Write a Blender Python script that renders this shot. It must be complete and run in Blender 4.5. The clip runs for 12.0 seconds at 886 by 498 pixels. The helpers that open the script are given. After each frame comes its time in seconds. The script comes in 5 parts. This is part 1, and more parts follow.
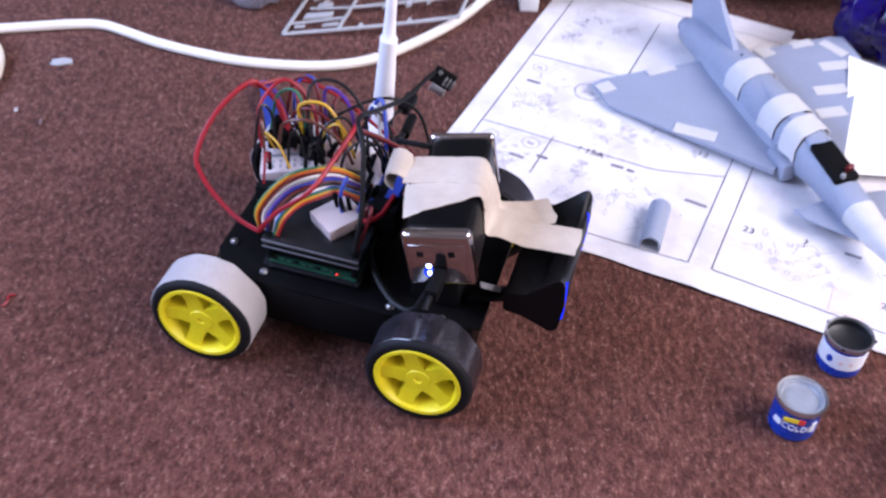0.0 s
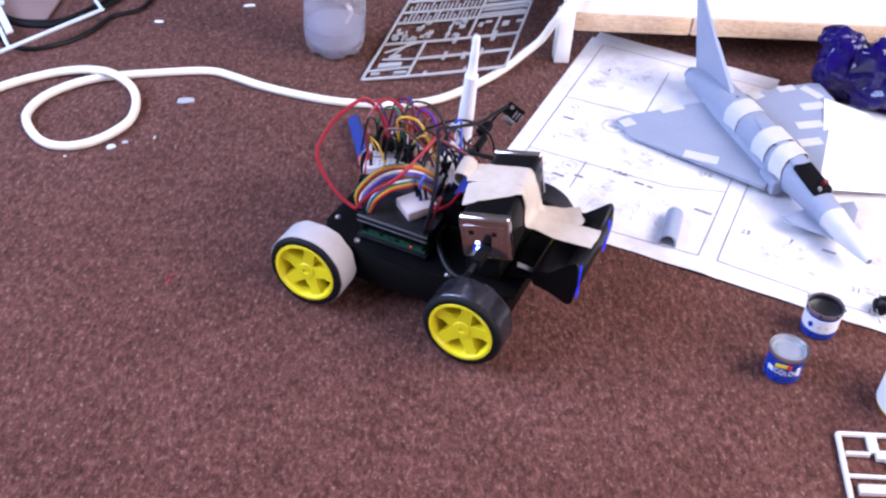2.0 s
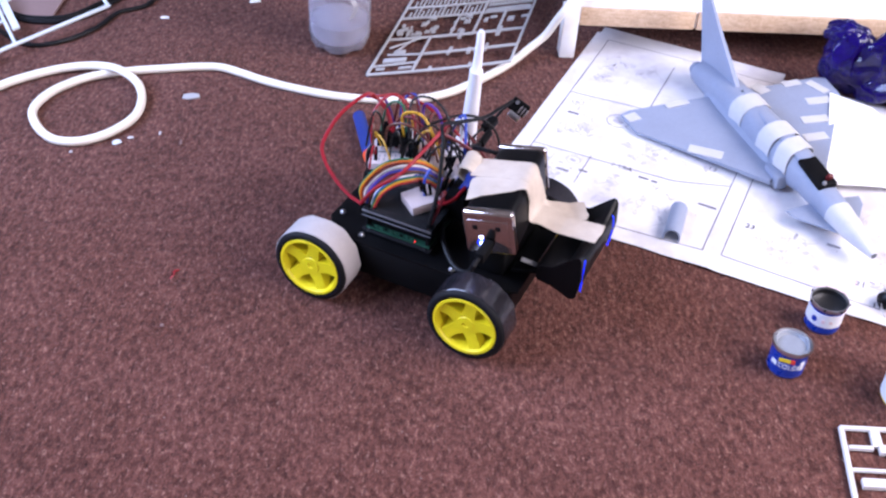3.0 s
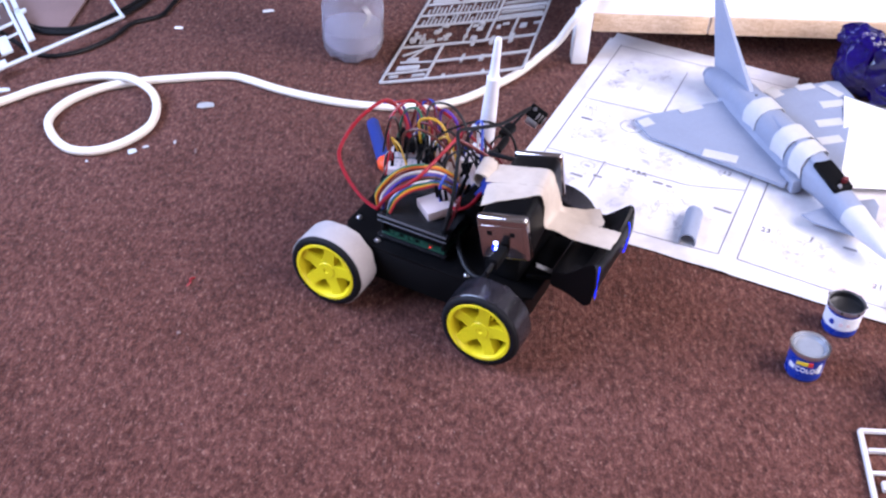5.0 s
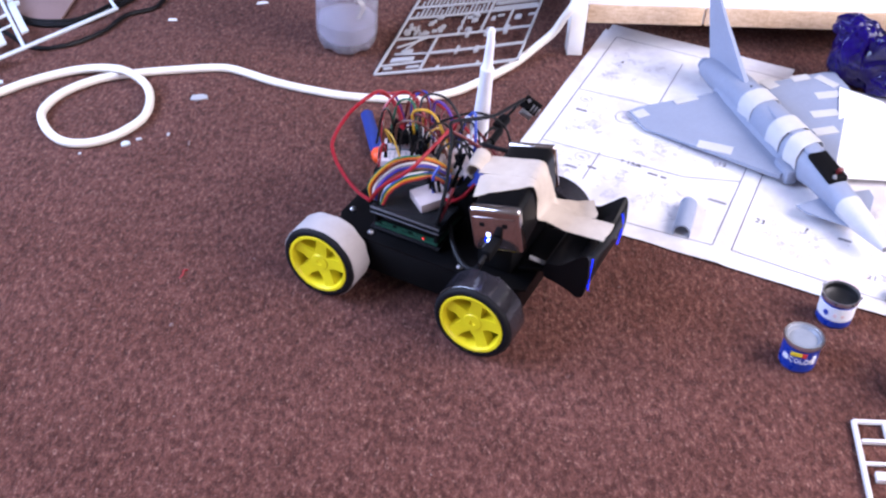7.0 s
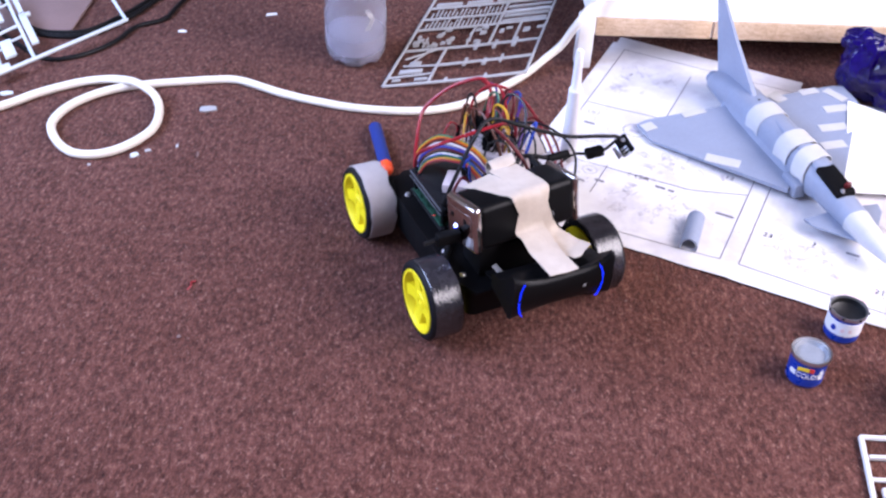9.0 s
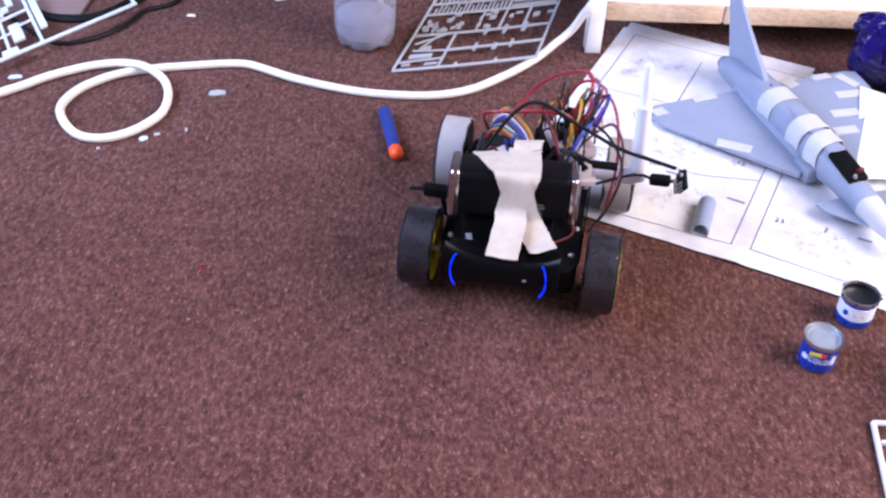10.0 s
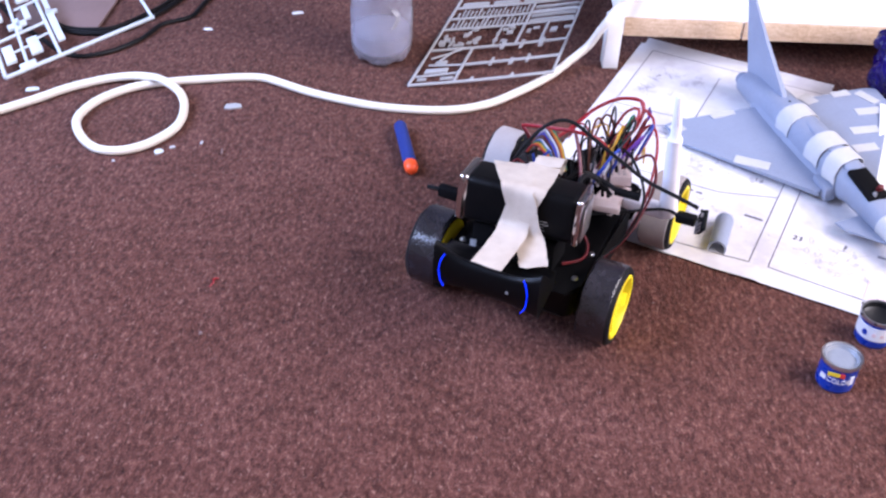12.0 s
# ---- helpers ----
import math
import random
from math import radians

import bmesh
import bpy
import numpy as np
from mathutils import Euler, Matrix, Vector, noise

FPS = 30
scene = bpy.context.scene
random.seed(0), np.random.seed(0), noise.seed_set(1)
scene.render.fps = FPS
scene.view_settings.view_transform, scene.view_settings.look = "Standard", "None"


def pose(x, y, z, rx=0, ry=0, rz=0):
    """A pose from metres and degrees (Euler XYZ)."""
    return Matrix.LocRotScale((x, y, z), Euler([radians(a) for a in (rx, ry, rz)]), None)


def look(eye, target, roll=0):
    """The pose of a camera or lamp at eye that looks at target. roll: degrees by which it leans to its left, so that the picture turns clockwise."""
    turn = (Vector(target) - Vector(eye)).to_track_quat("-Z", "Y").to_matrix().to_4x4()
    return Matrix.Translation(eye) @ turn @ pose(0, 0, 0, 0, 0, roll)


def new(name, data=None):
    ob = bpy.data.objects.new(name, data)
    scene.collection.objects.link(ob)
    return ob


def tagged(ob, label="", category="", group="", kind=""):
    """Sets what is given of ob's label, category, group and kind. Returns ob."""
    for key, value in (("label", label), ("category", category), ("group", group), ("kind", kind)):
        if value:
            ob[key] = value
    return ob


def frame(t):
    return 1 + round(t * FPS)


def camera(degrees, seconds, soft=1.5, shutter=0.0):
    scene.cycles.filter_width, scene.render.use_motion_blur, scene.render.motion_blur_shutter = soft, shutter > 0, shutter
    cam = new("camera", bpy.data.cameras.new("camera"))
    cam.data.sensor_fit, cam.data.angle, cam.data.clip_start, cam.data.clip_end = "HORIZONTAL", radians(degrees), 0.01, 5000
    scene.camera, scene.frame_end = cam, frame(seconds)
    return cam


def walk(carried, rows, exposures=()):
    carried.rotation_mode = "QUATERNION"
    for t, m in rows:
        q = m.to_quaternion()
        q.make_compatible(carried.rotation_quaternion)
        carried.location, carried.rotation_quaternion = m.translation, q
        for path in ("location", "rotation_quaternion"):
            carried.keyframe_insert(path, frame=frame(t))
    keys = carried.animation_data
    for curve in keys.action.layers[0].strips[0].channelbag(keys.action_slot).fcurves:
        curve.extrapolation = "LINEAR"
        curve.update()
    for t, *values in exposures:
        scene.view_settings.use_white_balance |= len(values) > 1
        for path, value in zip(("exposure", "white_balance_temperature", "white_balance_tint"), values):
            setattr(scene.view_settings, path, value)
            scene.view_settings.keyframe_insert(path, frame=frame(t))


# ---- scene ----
cam = camera(44.15, 12.0, soft=2.4, shutter=0.5)

# seconds, eye x, y, z, then degrees: turn to the left of +y, tilt up, lean
CAMERA_ROWS = [
    (0.0, 0.0377, -0.5459, 0.5208, -1.59, -42.68, 4.51),
    (0.1, 0.0305, -0.5675, 0.5282, -2.23, -41.64, 5.01),
    (0.2, 0.0233, -0.5892, 0.5356, -3.29, -40.62, 5.23),
    (0.3, 0.0161, -0.6109, 0.5430, -0.28, -40.55, 4.37),
    (0.4, 0.0089, -0.6325, 0.5504, -2.34, -40.12, 5.70),
    (0.5, 0.0017, -0.6542, 0.5577, -3.55, -40.49, 5.37),
    (0.6, -0.0031, -0.6651, 0.5681, -2.27, -41.36, 4.59),
    (0.7, -0.0078, -0.6761, 0.5784, -1.83, -42.05, 4.31),
    (0.8, -0.0125, -0.6870, 0.5888, -0.65, -42.38, 3.22),
    (1.0, -0.0220, -0.7089, 0.6095, -1.32, -40.68, 4.20),
    (1.5, -0.0227, -0.7262, 0.6096, -3.21, -39.51, 6.24),
    (2.0, -0.0237, -0.7353, 0.6079, -1.75, -39.30, 4.70),
    (2.5, -0.0203, -0.7374, 0.6078, -1.24, -39.57, 4.37),
    (4.5, -0.0176, -0.7372, 0.6094, -0.43, -39.11, 3.53),
    (5.0, -0.0214, -0.7402, 0.6051, -0.28, -39.02, 3.29),
    (5.5, -0.0170, -0.7390, 0.6052, -0.12, -39.23, 3.06),
    (6.0, -0.0148, -0.7402, 0.6061, -0.23, -39.23, 3.19),
    (6.5, -0.0162, -0.7406, 0.6043, -0.14, -39.26, 3.09),
    (7.0, -0.0163, -0.7398, 0.6024, -0.34, -39.33, 3.22),
    (8.8, -0.0148, -0.7385, 0.6041, 0.00, -39.02, 3.09),
    (9.0, -0.0157, -0.7384, 0.6060, 0.24, -38.91, 3.12),
    (9.5, -0.0139, -0.7381, 0.6023, 0.27, -39.12, 3.21),
    (10.0, -0.0192, -0.7388, 0.6000, 0.59, -39.46, 3.05),
    (10.5, -0.0167, -0.7383, 0.5998, 0.80, -39.68, 2.96),
    (11.0, -0.0197, -0.7363, 0.6002, 0.85, -39.52, 2.90),
    (11.5, -0.0187, -0.7364, 0.5998, 1.38, -38.87, 2.96),
    (12.0, -0.0166, -0.7341, 0.5961, 1.81, -38.70, 2.74),
]


def eye_pose(x, y, z, turn, tilt, lean):
    a, b = radians(turn), radians(tilt)
    ahead = Vector((-math.sin(a) * math.cos(b), math.cos(a) * math.cos(b), math.sin(b)))
    eye = Vector((x, y, z))
    return look(eye, eye + ahead, lean)


walk(cam, [(t, eye_pose(*row)) for t, *row in CAMERA_ROWS],
     exposures=[(0.0, -0.62, 5750, 22), (0.6, -0.56, 5750, 22), (1.0, -0.47, 5750, 22), (12.0, -0.47, 5750, 22)])

# ---- world and light ----
world = bpy.data.worlds.new("sky")
scene.world = world
world.use_nodes = True
sky = world.node_tree.nodes.new("ShaderNodeTexSky")
sky.sky_type, sky.sun_disc = "NISHITA", False
sky.sun_elevation, sky.sun_rotation = radians(35), radians(100)
world.node_tree.links.new(sky.outputs[0], world.node_tree.nodes["Background"].inputs[0])
world.node_tree.nodes["Background"].inputs[1].default_value = 0.12


def window_light(name, place, target, width, height, power, colour):
    data = bpy.data.lights.new(name, "AREA")
    data.shape, data.size, data.size_y, data.energy, data.color = "RECTANGLE", width, height, power, colour
    ob = new(name, data)
    ob.matrix_world = look(place, target)
    return ob


window_light("window_light_east", (1.20, -0.45, 0.95), (0.0, -0.40, 0.20), 1.5, 0.80, 66, (1.0, 0.90, 0.825))
window_light("window_light_west", (-1.20, -0.20, 0.95), (0.0, -0.20, 0.20), 1.3, 0.80, 72, (0.60, 0.73, 1.0))


# ---- materials ----
class Nodes:
    """A small builder for node materials."""

    def __init__(self, name):
        self.mat = bpy.data.materials.new(name)
        self.mat.use_nodes = True
        self.tree = self.mat.node_tree
        self.bsdf = self.tree.nodes["Principled BSDF"]
        self.coord = self.node("ShaderNodeTexCoord")

    def node(self, kind, **values):
        n = self.tree.nodes.new(kind)
        for key, value in values.items():
            n.inputs[key].default_value = value
        return n

    def link(self, a, b):
        self.tree.links.new(a, b)

    def noise(self, scale, detail=4.0, rough=0.55, stretch=(1, 1, 1)):
        m = self.node("ShaderNodeMapping")
        m.inputs["Scale"].default_value = stretch
        self.link(self.coord.outputs["Object"], m.inputs["Vector"])
        n = self.node("ShaderNodeTexNoise", Scale=scale, Detail=detail, Roughness=rough)
        self.link(m.outputs[0], n.inputs["Vector"])
        return n.outputs["Fac"]

    def ramp(self, fac, stops):
        r = self.node("ShaderNodeValToRGB")
        for n, (at, colour) in enumerate(stops):
            e = r.color_ramp.elements[n] if n < 2 else r.color_ramp.elements.new(at)
            e.position, e.color = at, (*colour, 1.0)
        self.link(fac, r.inputs[0])
        return r.outputs[0]

    def mix(self, a, b, fac, kind="MIX"):
        m = self.tree.nodes.new("ShaderNodeMix")
        m.data_type, m.blend_type = "RGBA", kind
        for source, socket in ((fac, m.inputs[0]), (a, m.inputs[6]), (b, m.inputs[7])):
            if isinstance(source, (int, float)):
                socket.default_value = source
            elif isinstance(source, tuple):
                socket.default_value = (*source, 1.0)
            else:
                self.link(source, socket)
        return m.outputs[2]

    def bump(self, height, strength, distance):
        b = self.node("ShaderNodeBump", Strength=strength, Distance=distance)
        self.link(height, b.inputs["Height"])
        self.link(b.outputs[0], self.bsdf.inputs["Normal"])

    def set(self, **values):
        for key, value in values.items():
            self.bsdf.inputs[key.replace("_", " ")].default_value = value
        return self


def plain(name, colour, rough=0.5, metal=0.0, vary=0.12, scale=60.0, bump=0.0, **more):
    """A surface with two scales of slight variation in colour and gloss."""
    m = Nodes(name)
    dark = tuple(c * (1 - vary) for c in colour)
    light = tuple(min(1.0, c * (1 + vary)) for c in colour)
    coarse, fine = m.noise(scale, 3), m.noise(scale * 9, 2)
    tone = m.mix(m.ramp(coarse, [(0.3, dark), (0.7, light)]), m.ramp(fine, [(0.3, dark), (0.7, light)]), 0.4)
    m.link(tone, m.bsdf.inputs["Base Color"])
    g = m.node("ShaderNodeMapRange")
    g.inputs["To Min"].default_value, g.inputs["To Max"].default_value = max(0.02, rough - 0.08), min(1, rough + 0.1)
    m.link(coarse, g.inputs[0])
    m.link(g.outputs[0], m.bsdf.inputs["Roughness"])
    if bump:
        m.bump(fine, bump, 0.001)
    m.bsdf.inputs["Metallic"].default_value = metal
    for key, value in more.items():
        m.bsdf.inputs[key.replace("_", " ")].default_value = value
    return m.mat


def carpet_material():
    m = Nodes("carpet")
    grain = m.noise(300, 4, 0.75, (1.0, 0.5, 1))
    fibre = m.noise(900, 2, 0.6)
    tuft = m.noise(140, 3, 0.7, (1.0, 0.5, 1))
    patch = m.noise(14, 4, 0.6)
    wide = m.noise(2.5, 3, 0.5)
    tone = m.ramp(grain, [(0.34, (0.04692, 0.01256, 0.0092)), (0.47, (0.1163, 0.04092, 0.0312)), (0.57, (0.1754, 0.07068, 0.0544)), (0.71, (0.3672, 0.1814, 0.144))])
    tone = m.mix(tone, m.ramp(fibre, [(0.3, (0.0714, 0.02976, 0.024)), (0.7, (0.1836, 0.1004, 0.08))]), 0.25)
    tone = m.mix(tone, m.ramp(tuft, [(0.35, (0.46, 0.40, 0.39)), (0.60, (1.05, 1.05, 1.05))]), 0.8, "MULTIPLY")
    tone = m.mix(tone, m.ramp(patch, [(0.36, (0.74, 0.70, 0.66)), (0.62, (1.0, 1.0, 1.0))]), 0.8, "MULTIPLY")
    tone = m.mix(tone, m.ramp(wide, [(0.36, (0.92, 0.86, 0.80)), (0.64, (1.0, 1.0, 1.0))]), 0.9, "MULTIPLY")
    speck = m.ramp(m.noise(260, 3, 0.75, (1.0, 0.5, 1)), [(0.58, (0.0, 0.0, 0.0)), (0.70, (1.0, 1.0, 1.0))])
    tone = m.mix(tone, (0.42, 0.235, 0.185), m.mix((0.0, 0.0, 0.0), speck, 0.50))
    pit = m.ramp(m.noise(210, 3, 0.75, (1.0, 0.6, 1.3)), [(0.33, (0.42, 0.38, 0.37)), (0.41, (1.0, 1.0, 1.0))])
    tone = m.mix(tone, pit, 0.85, "MULTIPLY")
    m.link(tone, m.bsdf.inputs["Base Color"])
    m.bump(grain, 0.72, 0.004)
    m.set(Roughness=0.95, Sheen_Weight=0.06, Sheen_Roughness=0.5)
    m.bsdf.inputs["Specular IOR Level"].default_value = 0.1
    return m.mat


def chipboard_material():
    m = Nodes("raw chipboard")
    chips, fine = m.noise(160, 4, 0.7, (0.6, 1, 1.6)), m.noise(420, 2)
    tone = m.ramp(chips, [(0.3, (0.40, 0.23, 0.12)), (0.5, (0.62, 0.43, 0.26)), (0.72, (0.78, 0.60, 0.42))])
    m.link(m.mix(tone, m.ramp(fine, [(0.3, (0.5, 0.32, 0.2)), (0.7, (0.8, 0.62, 0.45))]), 0.35), m.bsdf.inputs["Base Color"])
    m.bump(chips, 0.5, 0.001)
    m.set(Roughness=0.85)
    return m.mat


def paper_material():
    m = Nodes("printed paper")
    blot, fibre, fold = m.noise(26, 4, 0.6), m.noise(300, 2), m.noise(8, 2)
    tone = m.ramp(blot, [(0.36, (0.54, 0.515, 0.555)), (0.54, (0.685, 0.67, 0.68))])
    tone = m.mix(tone, m.ramp(fibre, [(0.2, (0.62, 0.61, 0.63)), (0.8, (0.71, 0.70, 0.70))]), 0.3)
    m.link(tone, m.bsdf.inputs["Base Color"])
    m.bump(fold, 0.25, 0.004)
    m.set(Roughness=0.7)
    return m.mat


def masking_material():
    m = Nodes("masking tape")
    crepe, blot = m.noise(700, 2, 0.6, (0.25, 1, 1)), m.noise(60, 3)
    tone = m.ramp(blot, [(0.3, (0.43, 0.36, 0.295)), (0.7, (0.53, 0.46, 0.385))])
    m.link(tone, m.bsdf.inputs["Base Color"])
    m.bump(crepe, 0.5, 0.0006)
    m.set(Roughness=0.72)
    return m.mat


def clear_material(name, colour, rough=0.1, weight=0.8, ior=1.45):
    m = Nodes(name)
    m.link(m.ramp(m.noise(40, 3), [(0.3, tuple(c * 0.9 for c in colour)), (0.7, colour)]), m.bsdf.inputs["Base Color"])
    m.set(Roughness=rough, Transmission_Weight=weight, IOR=ior)
    return m.mat


def glowing(name, colour, strength):
    m = Nodes(name)
    m.set(Base_Color=(*colour, 1), Emission_Color=(*colour, 1), Emission_Strength=strength)
    return m.mat


CARPET = carpet_material()
WALL = plain("painted plaster", (0.42, 0.40, 0.38), 0.85, vary=0.05, scale=5, bump=0.1)
CEILING = plain("ceiling paint", (0.82, 0.82, 0.81), 0.85, vary=0.04, scale=5)
LAMINATE = plain("white laminate", (0.80, 0.79, 0.77), 0.4, vary=0.04, scale=20)
CHIPBOARD = chipboard_material()
PAPER = paper_material()
PAPER_PLAIN = plain("plain white paper", (0.84, 0.84, 0.83), 0.6, vary=0.03, scale=30)
INK = plain("printing ink", (0.10, 0.10, 0.12), 0.7, vary=0.2, scale=200)
INK_GREY = plain("grey printing ink", (0.20, 0.19, 0.22), 0.7, vary=0.2, scale=200)
INK_FAINT = plain("faint grey printing ink", (0.40, 0.38, 0.42), 0.7, vary=0.15, scale=200)
INK_PALE = plain("pale grey printing ink", (0.57, 0.55, 0.59), 0.7, vary=0.2, scale=150)
INK_PINK = plain("pink printing ink", (0.70, 0.54, 0.56), 0.7, vary=0.1, scale=120)
CORD = plain("white cord sheath", (0.76, 0.71, 0.62), 0.42, vary=0.07, scale=50)
BLACK_CORD = plain("black cord sheath", (0.006, 0.006, 0.007), 0.5, vary=0.2, Specular_IOR_Level=0.2)
SPRUE = plain("pale grey kit plastic", (0.38, 0.385, 0.395), 0.45, vary=0.06, scale=90)
SPRUE_PALE = plain("white kit plastic", (0.62, 0.60, 0.60), 0.45, vary=0.06, scale=90)
SPRUE_BLUE = plain("pale blue kit plastic", (0.58, 0.64, 0.67), 0.4, vary=0.06, scale=90)
KIT = plain("grey blue kit plastic", (0.25, 0.285, 0.375), 0.55, vary=0.07, scale=35)
KIT_DARK = plain("panel line grey", (0.19, 0.22, 0.29), 0.5, vary=0.1)
MASK = masking_material()
MASK_PALE = plain("pale masking tape", (0.50, 0.50, 0.51), 0.7, vary=0.07, scale=70, bump=0.3)
TYRE_TAPE = plain("grey cloth tape", (0.38, 0.345, 0.335), 0.75, vary=0.09, scale=90, bump=0.4)
GLOSS_TAPE = plain("glossy packing tape over rubber", (0.020, 0.018, 0.022), 0.15, vary=0.8, scale=45, bump=0.25, Specular_IOR_Level=0.7)
RUBBER = plain("black rubber", (0.006, 0.006, 0.007), 0.65, vary=0.25, scale=90, bump=0.2, Specular_IOR_Level=0.2)
YELLOW = plain("yellow plastic", (0.84, 0.70, 0.003), 0.42, vary=0.06, scale=50)
BLACK = plain("black plastic", (0.003, 0.003, 0.0035), 0.36, vary=0.3, scale=40, Specular_IOR_Level=0.12)
BLACK_MATT = plain("matt black plastic", (0.0035, 0.0035, 0.004), 0.65, vary=0.25, scale=60, bump=0.15, Specular_IOR_Level=0.1)
CHROME = plain("chromed plastic", (0.52, 0.48, 0.47), 0.10, 1.0, vary=0.06, scale=45)
STEEL = plain("bright steel", (0.68, 0.68, 0.70), 0.30, 1.0, vary=0.08, scale=70)
ACRYLIC = clear_material("smoked clear acrylic", (0.035, 0.035, 0.038), 0.10, 0.55, 1.25)
ACRYLIC_EDGE = plain("sawn edge of clear acrylic", (0.105, 0.105, 0.115), 0.35, vary=0.3, scale=90)
BOARD_GREEN = plain("green circuit board", (0.012, 0.06, 0.035), 0.4, vary=0.2, scale=120)
BOARD_BLUE = plain("blue circuit board", (0.02, 0.04, 0.25), 0.4, vary=0.2, scale=120)
BREAD = plain("white breadboard plastic", (0.58, 0.48, 0.46), 0.5, vary=0.06, scale=80)
ANTENNA = plain("white antenna plastic", (0.76, 0.75, 0.79), 0.35, vary=0.05, scale=40)
FOAM_BLUE = plain("blue foam", (0.010, 0.028, 0.19), 0.85, vary=0.15, scale=120, bump=0.2)
ORANGE = plain("orange rubber", (0.85, 0.085, 0.012), 0.5, vary=0.08, scale=120)
TIN_BLUE = plain("blue printed tin", (0.010, 0.042, 0.34), 0.28, vary=0.08, scale=60)
TIN_WHITE = plain("white printed label", (0.72, 0.73, 0.78), 0.4, vary=0.04, scale=60)
TIN_YELLOW = plain("yellow print", (0.8, 0.62, 0.03), 0.4)
TIN_RED = plain("red print", (0.65, 0.05, 0.04), 0.4)
PAINT_GREY = plain("dried grey paint", (0.23, 0.25, 0.29), 0.35, vary=0.12, scale=90)
PAINT_BLACK = plain("dried black paint", (0.008, 0.008, 0.009), 0.4, vary=0.3, scale=90)
GLUE_YELLOW = plain("yellow bottle plastic", (0.90, 0.60, 0.004), 0.35, vary=0.05, scale=40)
BAG = plain("violet plastic film", (0.008, 0.002, 0.10), 0.12, vary=0.8, scale=26, Transmission_Weight=0.3, Specular_IOR_Level=0.35)
BOTTLE = clear_material("cloudy clear plastic", (0.86, 0.86, 0.93), 0.12, 0.84, 1.3)
WATER = clear_material("cloudy water", (0.78, 0.76, 0.85), 0.3, 0.65, 1.33)
CARDBOARD = plain("brown cardboard", (0.19, 0.125, 0.115), 0.85, vary=0.1, scale=30)
LED_BLUE = glowing("blue light", (0.006, 0.03, 1.0), 2.2)
LED_WHITE = glowing("blue white light", (0.45, 0.55, 1.0), 14.0)
WIRE = {name: plain(name + " wire sheath", colour, 0.4, vary=0.1, scale=150) for name, colour in dict(
    red=(0.27, 0.004, 0.012), dark_red=(0.10, 0.004, 0.007), yellow=(0.52, 0.29, 0.015), orange=(0.52, 0.11, 0.012), white=(0.66, 0.64, 0.62),
    blue=(0.02, 0.05, 0.32), violet=(0.10, 0.03, 0.24), brown=(0.10, 0.03, 0.016), green=(0.02, 0.13, 0.07), grey=(0.22, 0.22, 0.23), black=(0.006, 0.006, 0.006)).items()}


# ---- mesh helpers ----
def part(name, bm, material, parent=None, label="", m=None):
    """Links a bmesh as one mesh object, under a thing or a part if one is given."""
    data = bpy.data.meshes.new(name)
    bmesh.ops.recalc_face_normals(bm, faces=bm.faces)
    bm.to_mesh(data)
    bm.free()
    data.materials.append(material)
    for p in data.polygons:
        p.use_smooth = True
    data.set_sharp_from_angle(angle=radians(38))
    ob = new(name, data)
    if parent:
        ob.parent = parent
    if m is not None:
        ob.matrix_basis = m
    if label:
        tagged(ob, label)
    return ob


def thing(name, label, category, m=None, group="", kind=""):
    ob = new(name)
    ob.empty_display_size = 0.02
    if m is not None:
        ob.matrix_basis = m
    return tagged(ob, label, category, group, kind)


def box(bm, centre, size, bevel=0.0, turn=None, segments=2):
    """A box with rounded edges."""
    m = Matrix.Translation(centre) @ (turn if turn is not None else Matrix()) @ Matrix.Diagonal((*size, 1))
    made = bmesh.ops.create_cube(bm, size=1.0, matrix=m)
    if bevel:
        edges = list({e for v in made["verts"] for e in v.link_edges})
        bmesh.ops.bevel(bm, geom=edges, offset=bevel, segments=segments, profile=0.5, affect="EDGES", clamp_overlap=True)
    return bm


def lathe(bm, profile, segments=40, m=None, closed=False):
    """Turns a profile of (radius, height) round the z axis."""
    m = m if m is not None else Matrix()
    rings = []
    for r, z in profile:
        if r < 1e-7:
            rings.append([bm.verts.new(m @ Vector((0, 0, z)))])
        else:
            rings.append([bm.verts.new(m @ Vector((r * math.cos(a), r * math.sin(a), z))) for a in (2 * math.pi * k / segments for k in range(segments))])
    pairs = list(zip(rings, rings[1:])) + ([(rings[-1], rings[0])] if closed else [])
    for a, b in pairs:
        for k in range(segments):
            n = (k + 1) % segments
            if len(a) == 1 and len(b) == 1:
                continue
            if len(a) == 1:
                bm.faces.new((a[0], b[k], b[n]))
            elif len(b) == 1:
                bm.faces.new((a[k], b[0], a[n]))
            else:
                bm.faces.new((a[k], b[k], b[n], a[n]))
    return bm


def smooth_path(points, steps=6):
    """A Catmull-Rom curve through the points."""
    p = [Vector(q) for q in points]
    p = [2 * p[0] - p[1]] + p + [2 * p[-1] - p[-2]]
    out = []
    for i in range(1, len(p) - 2):
        a, b, c, d = p[i - 1:i + 3]
        for k in range(steps):
            t = k / steps
            out.append(0.5 * (2 * b + (c - a) * t + (2 * a - 5 * b + 4 * c - d) * t * t + (3 * b - a - 3 * c + d) * t ** 3))
    return out + [p[-2]]


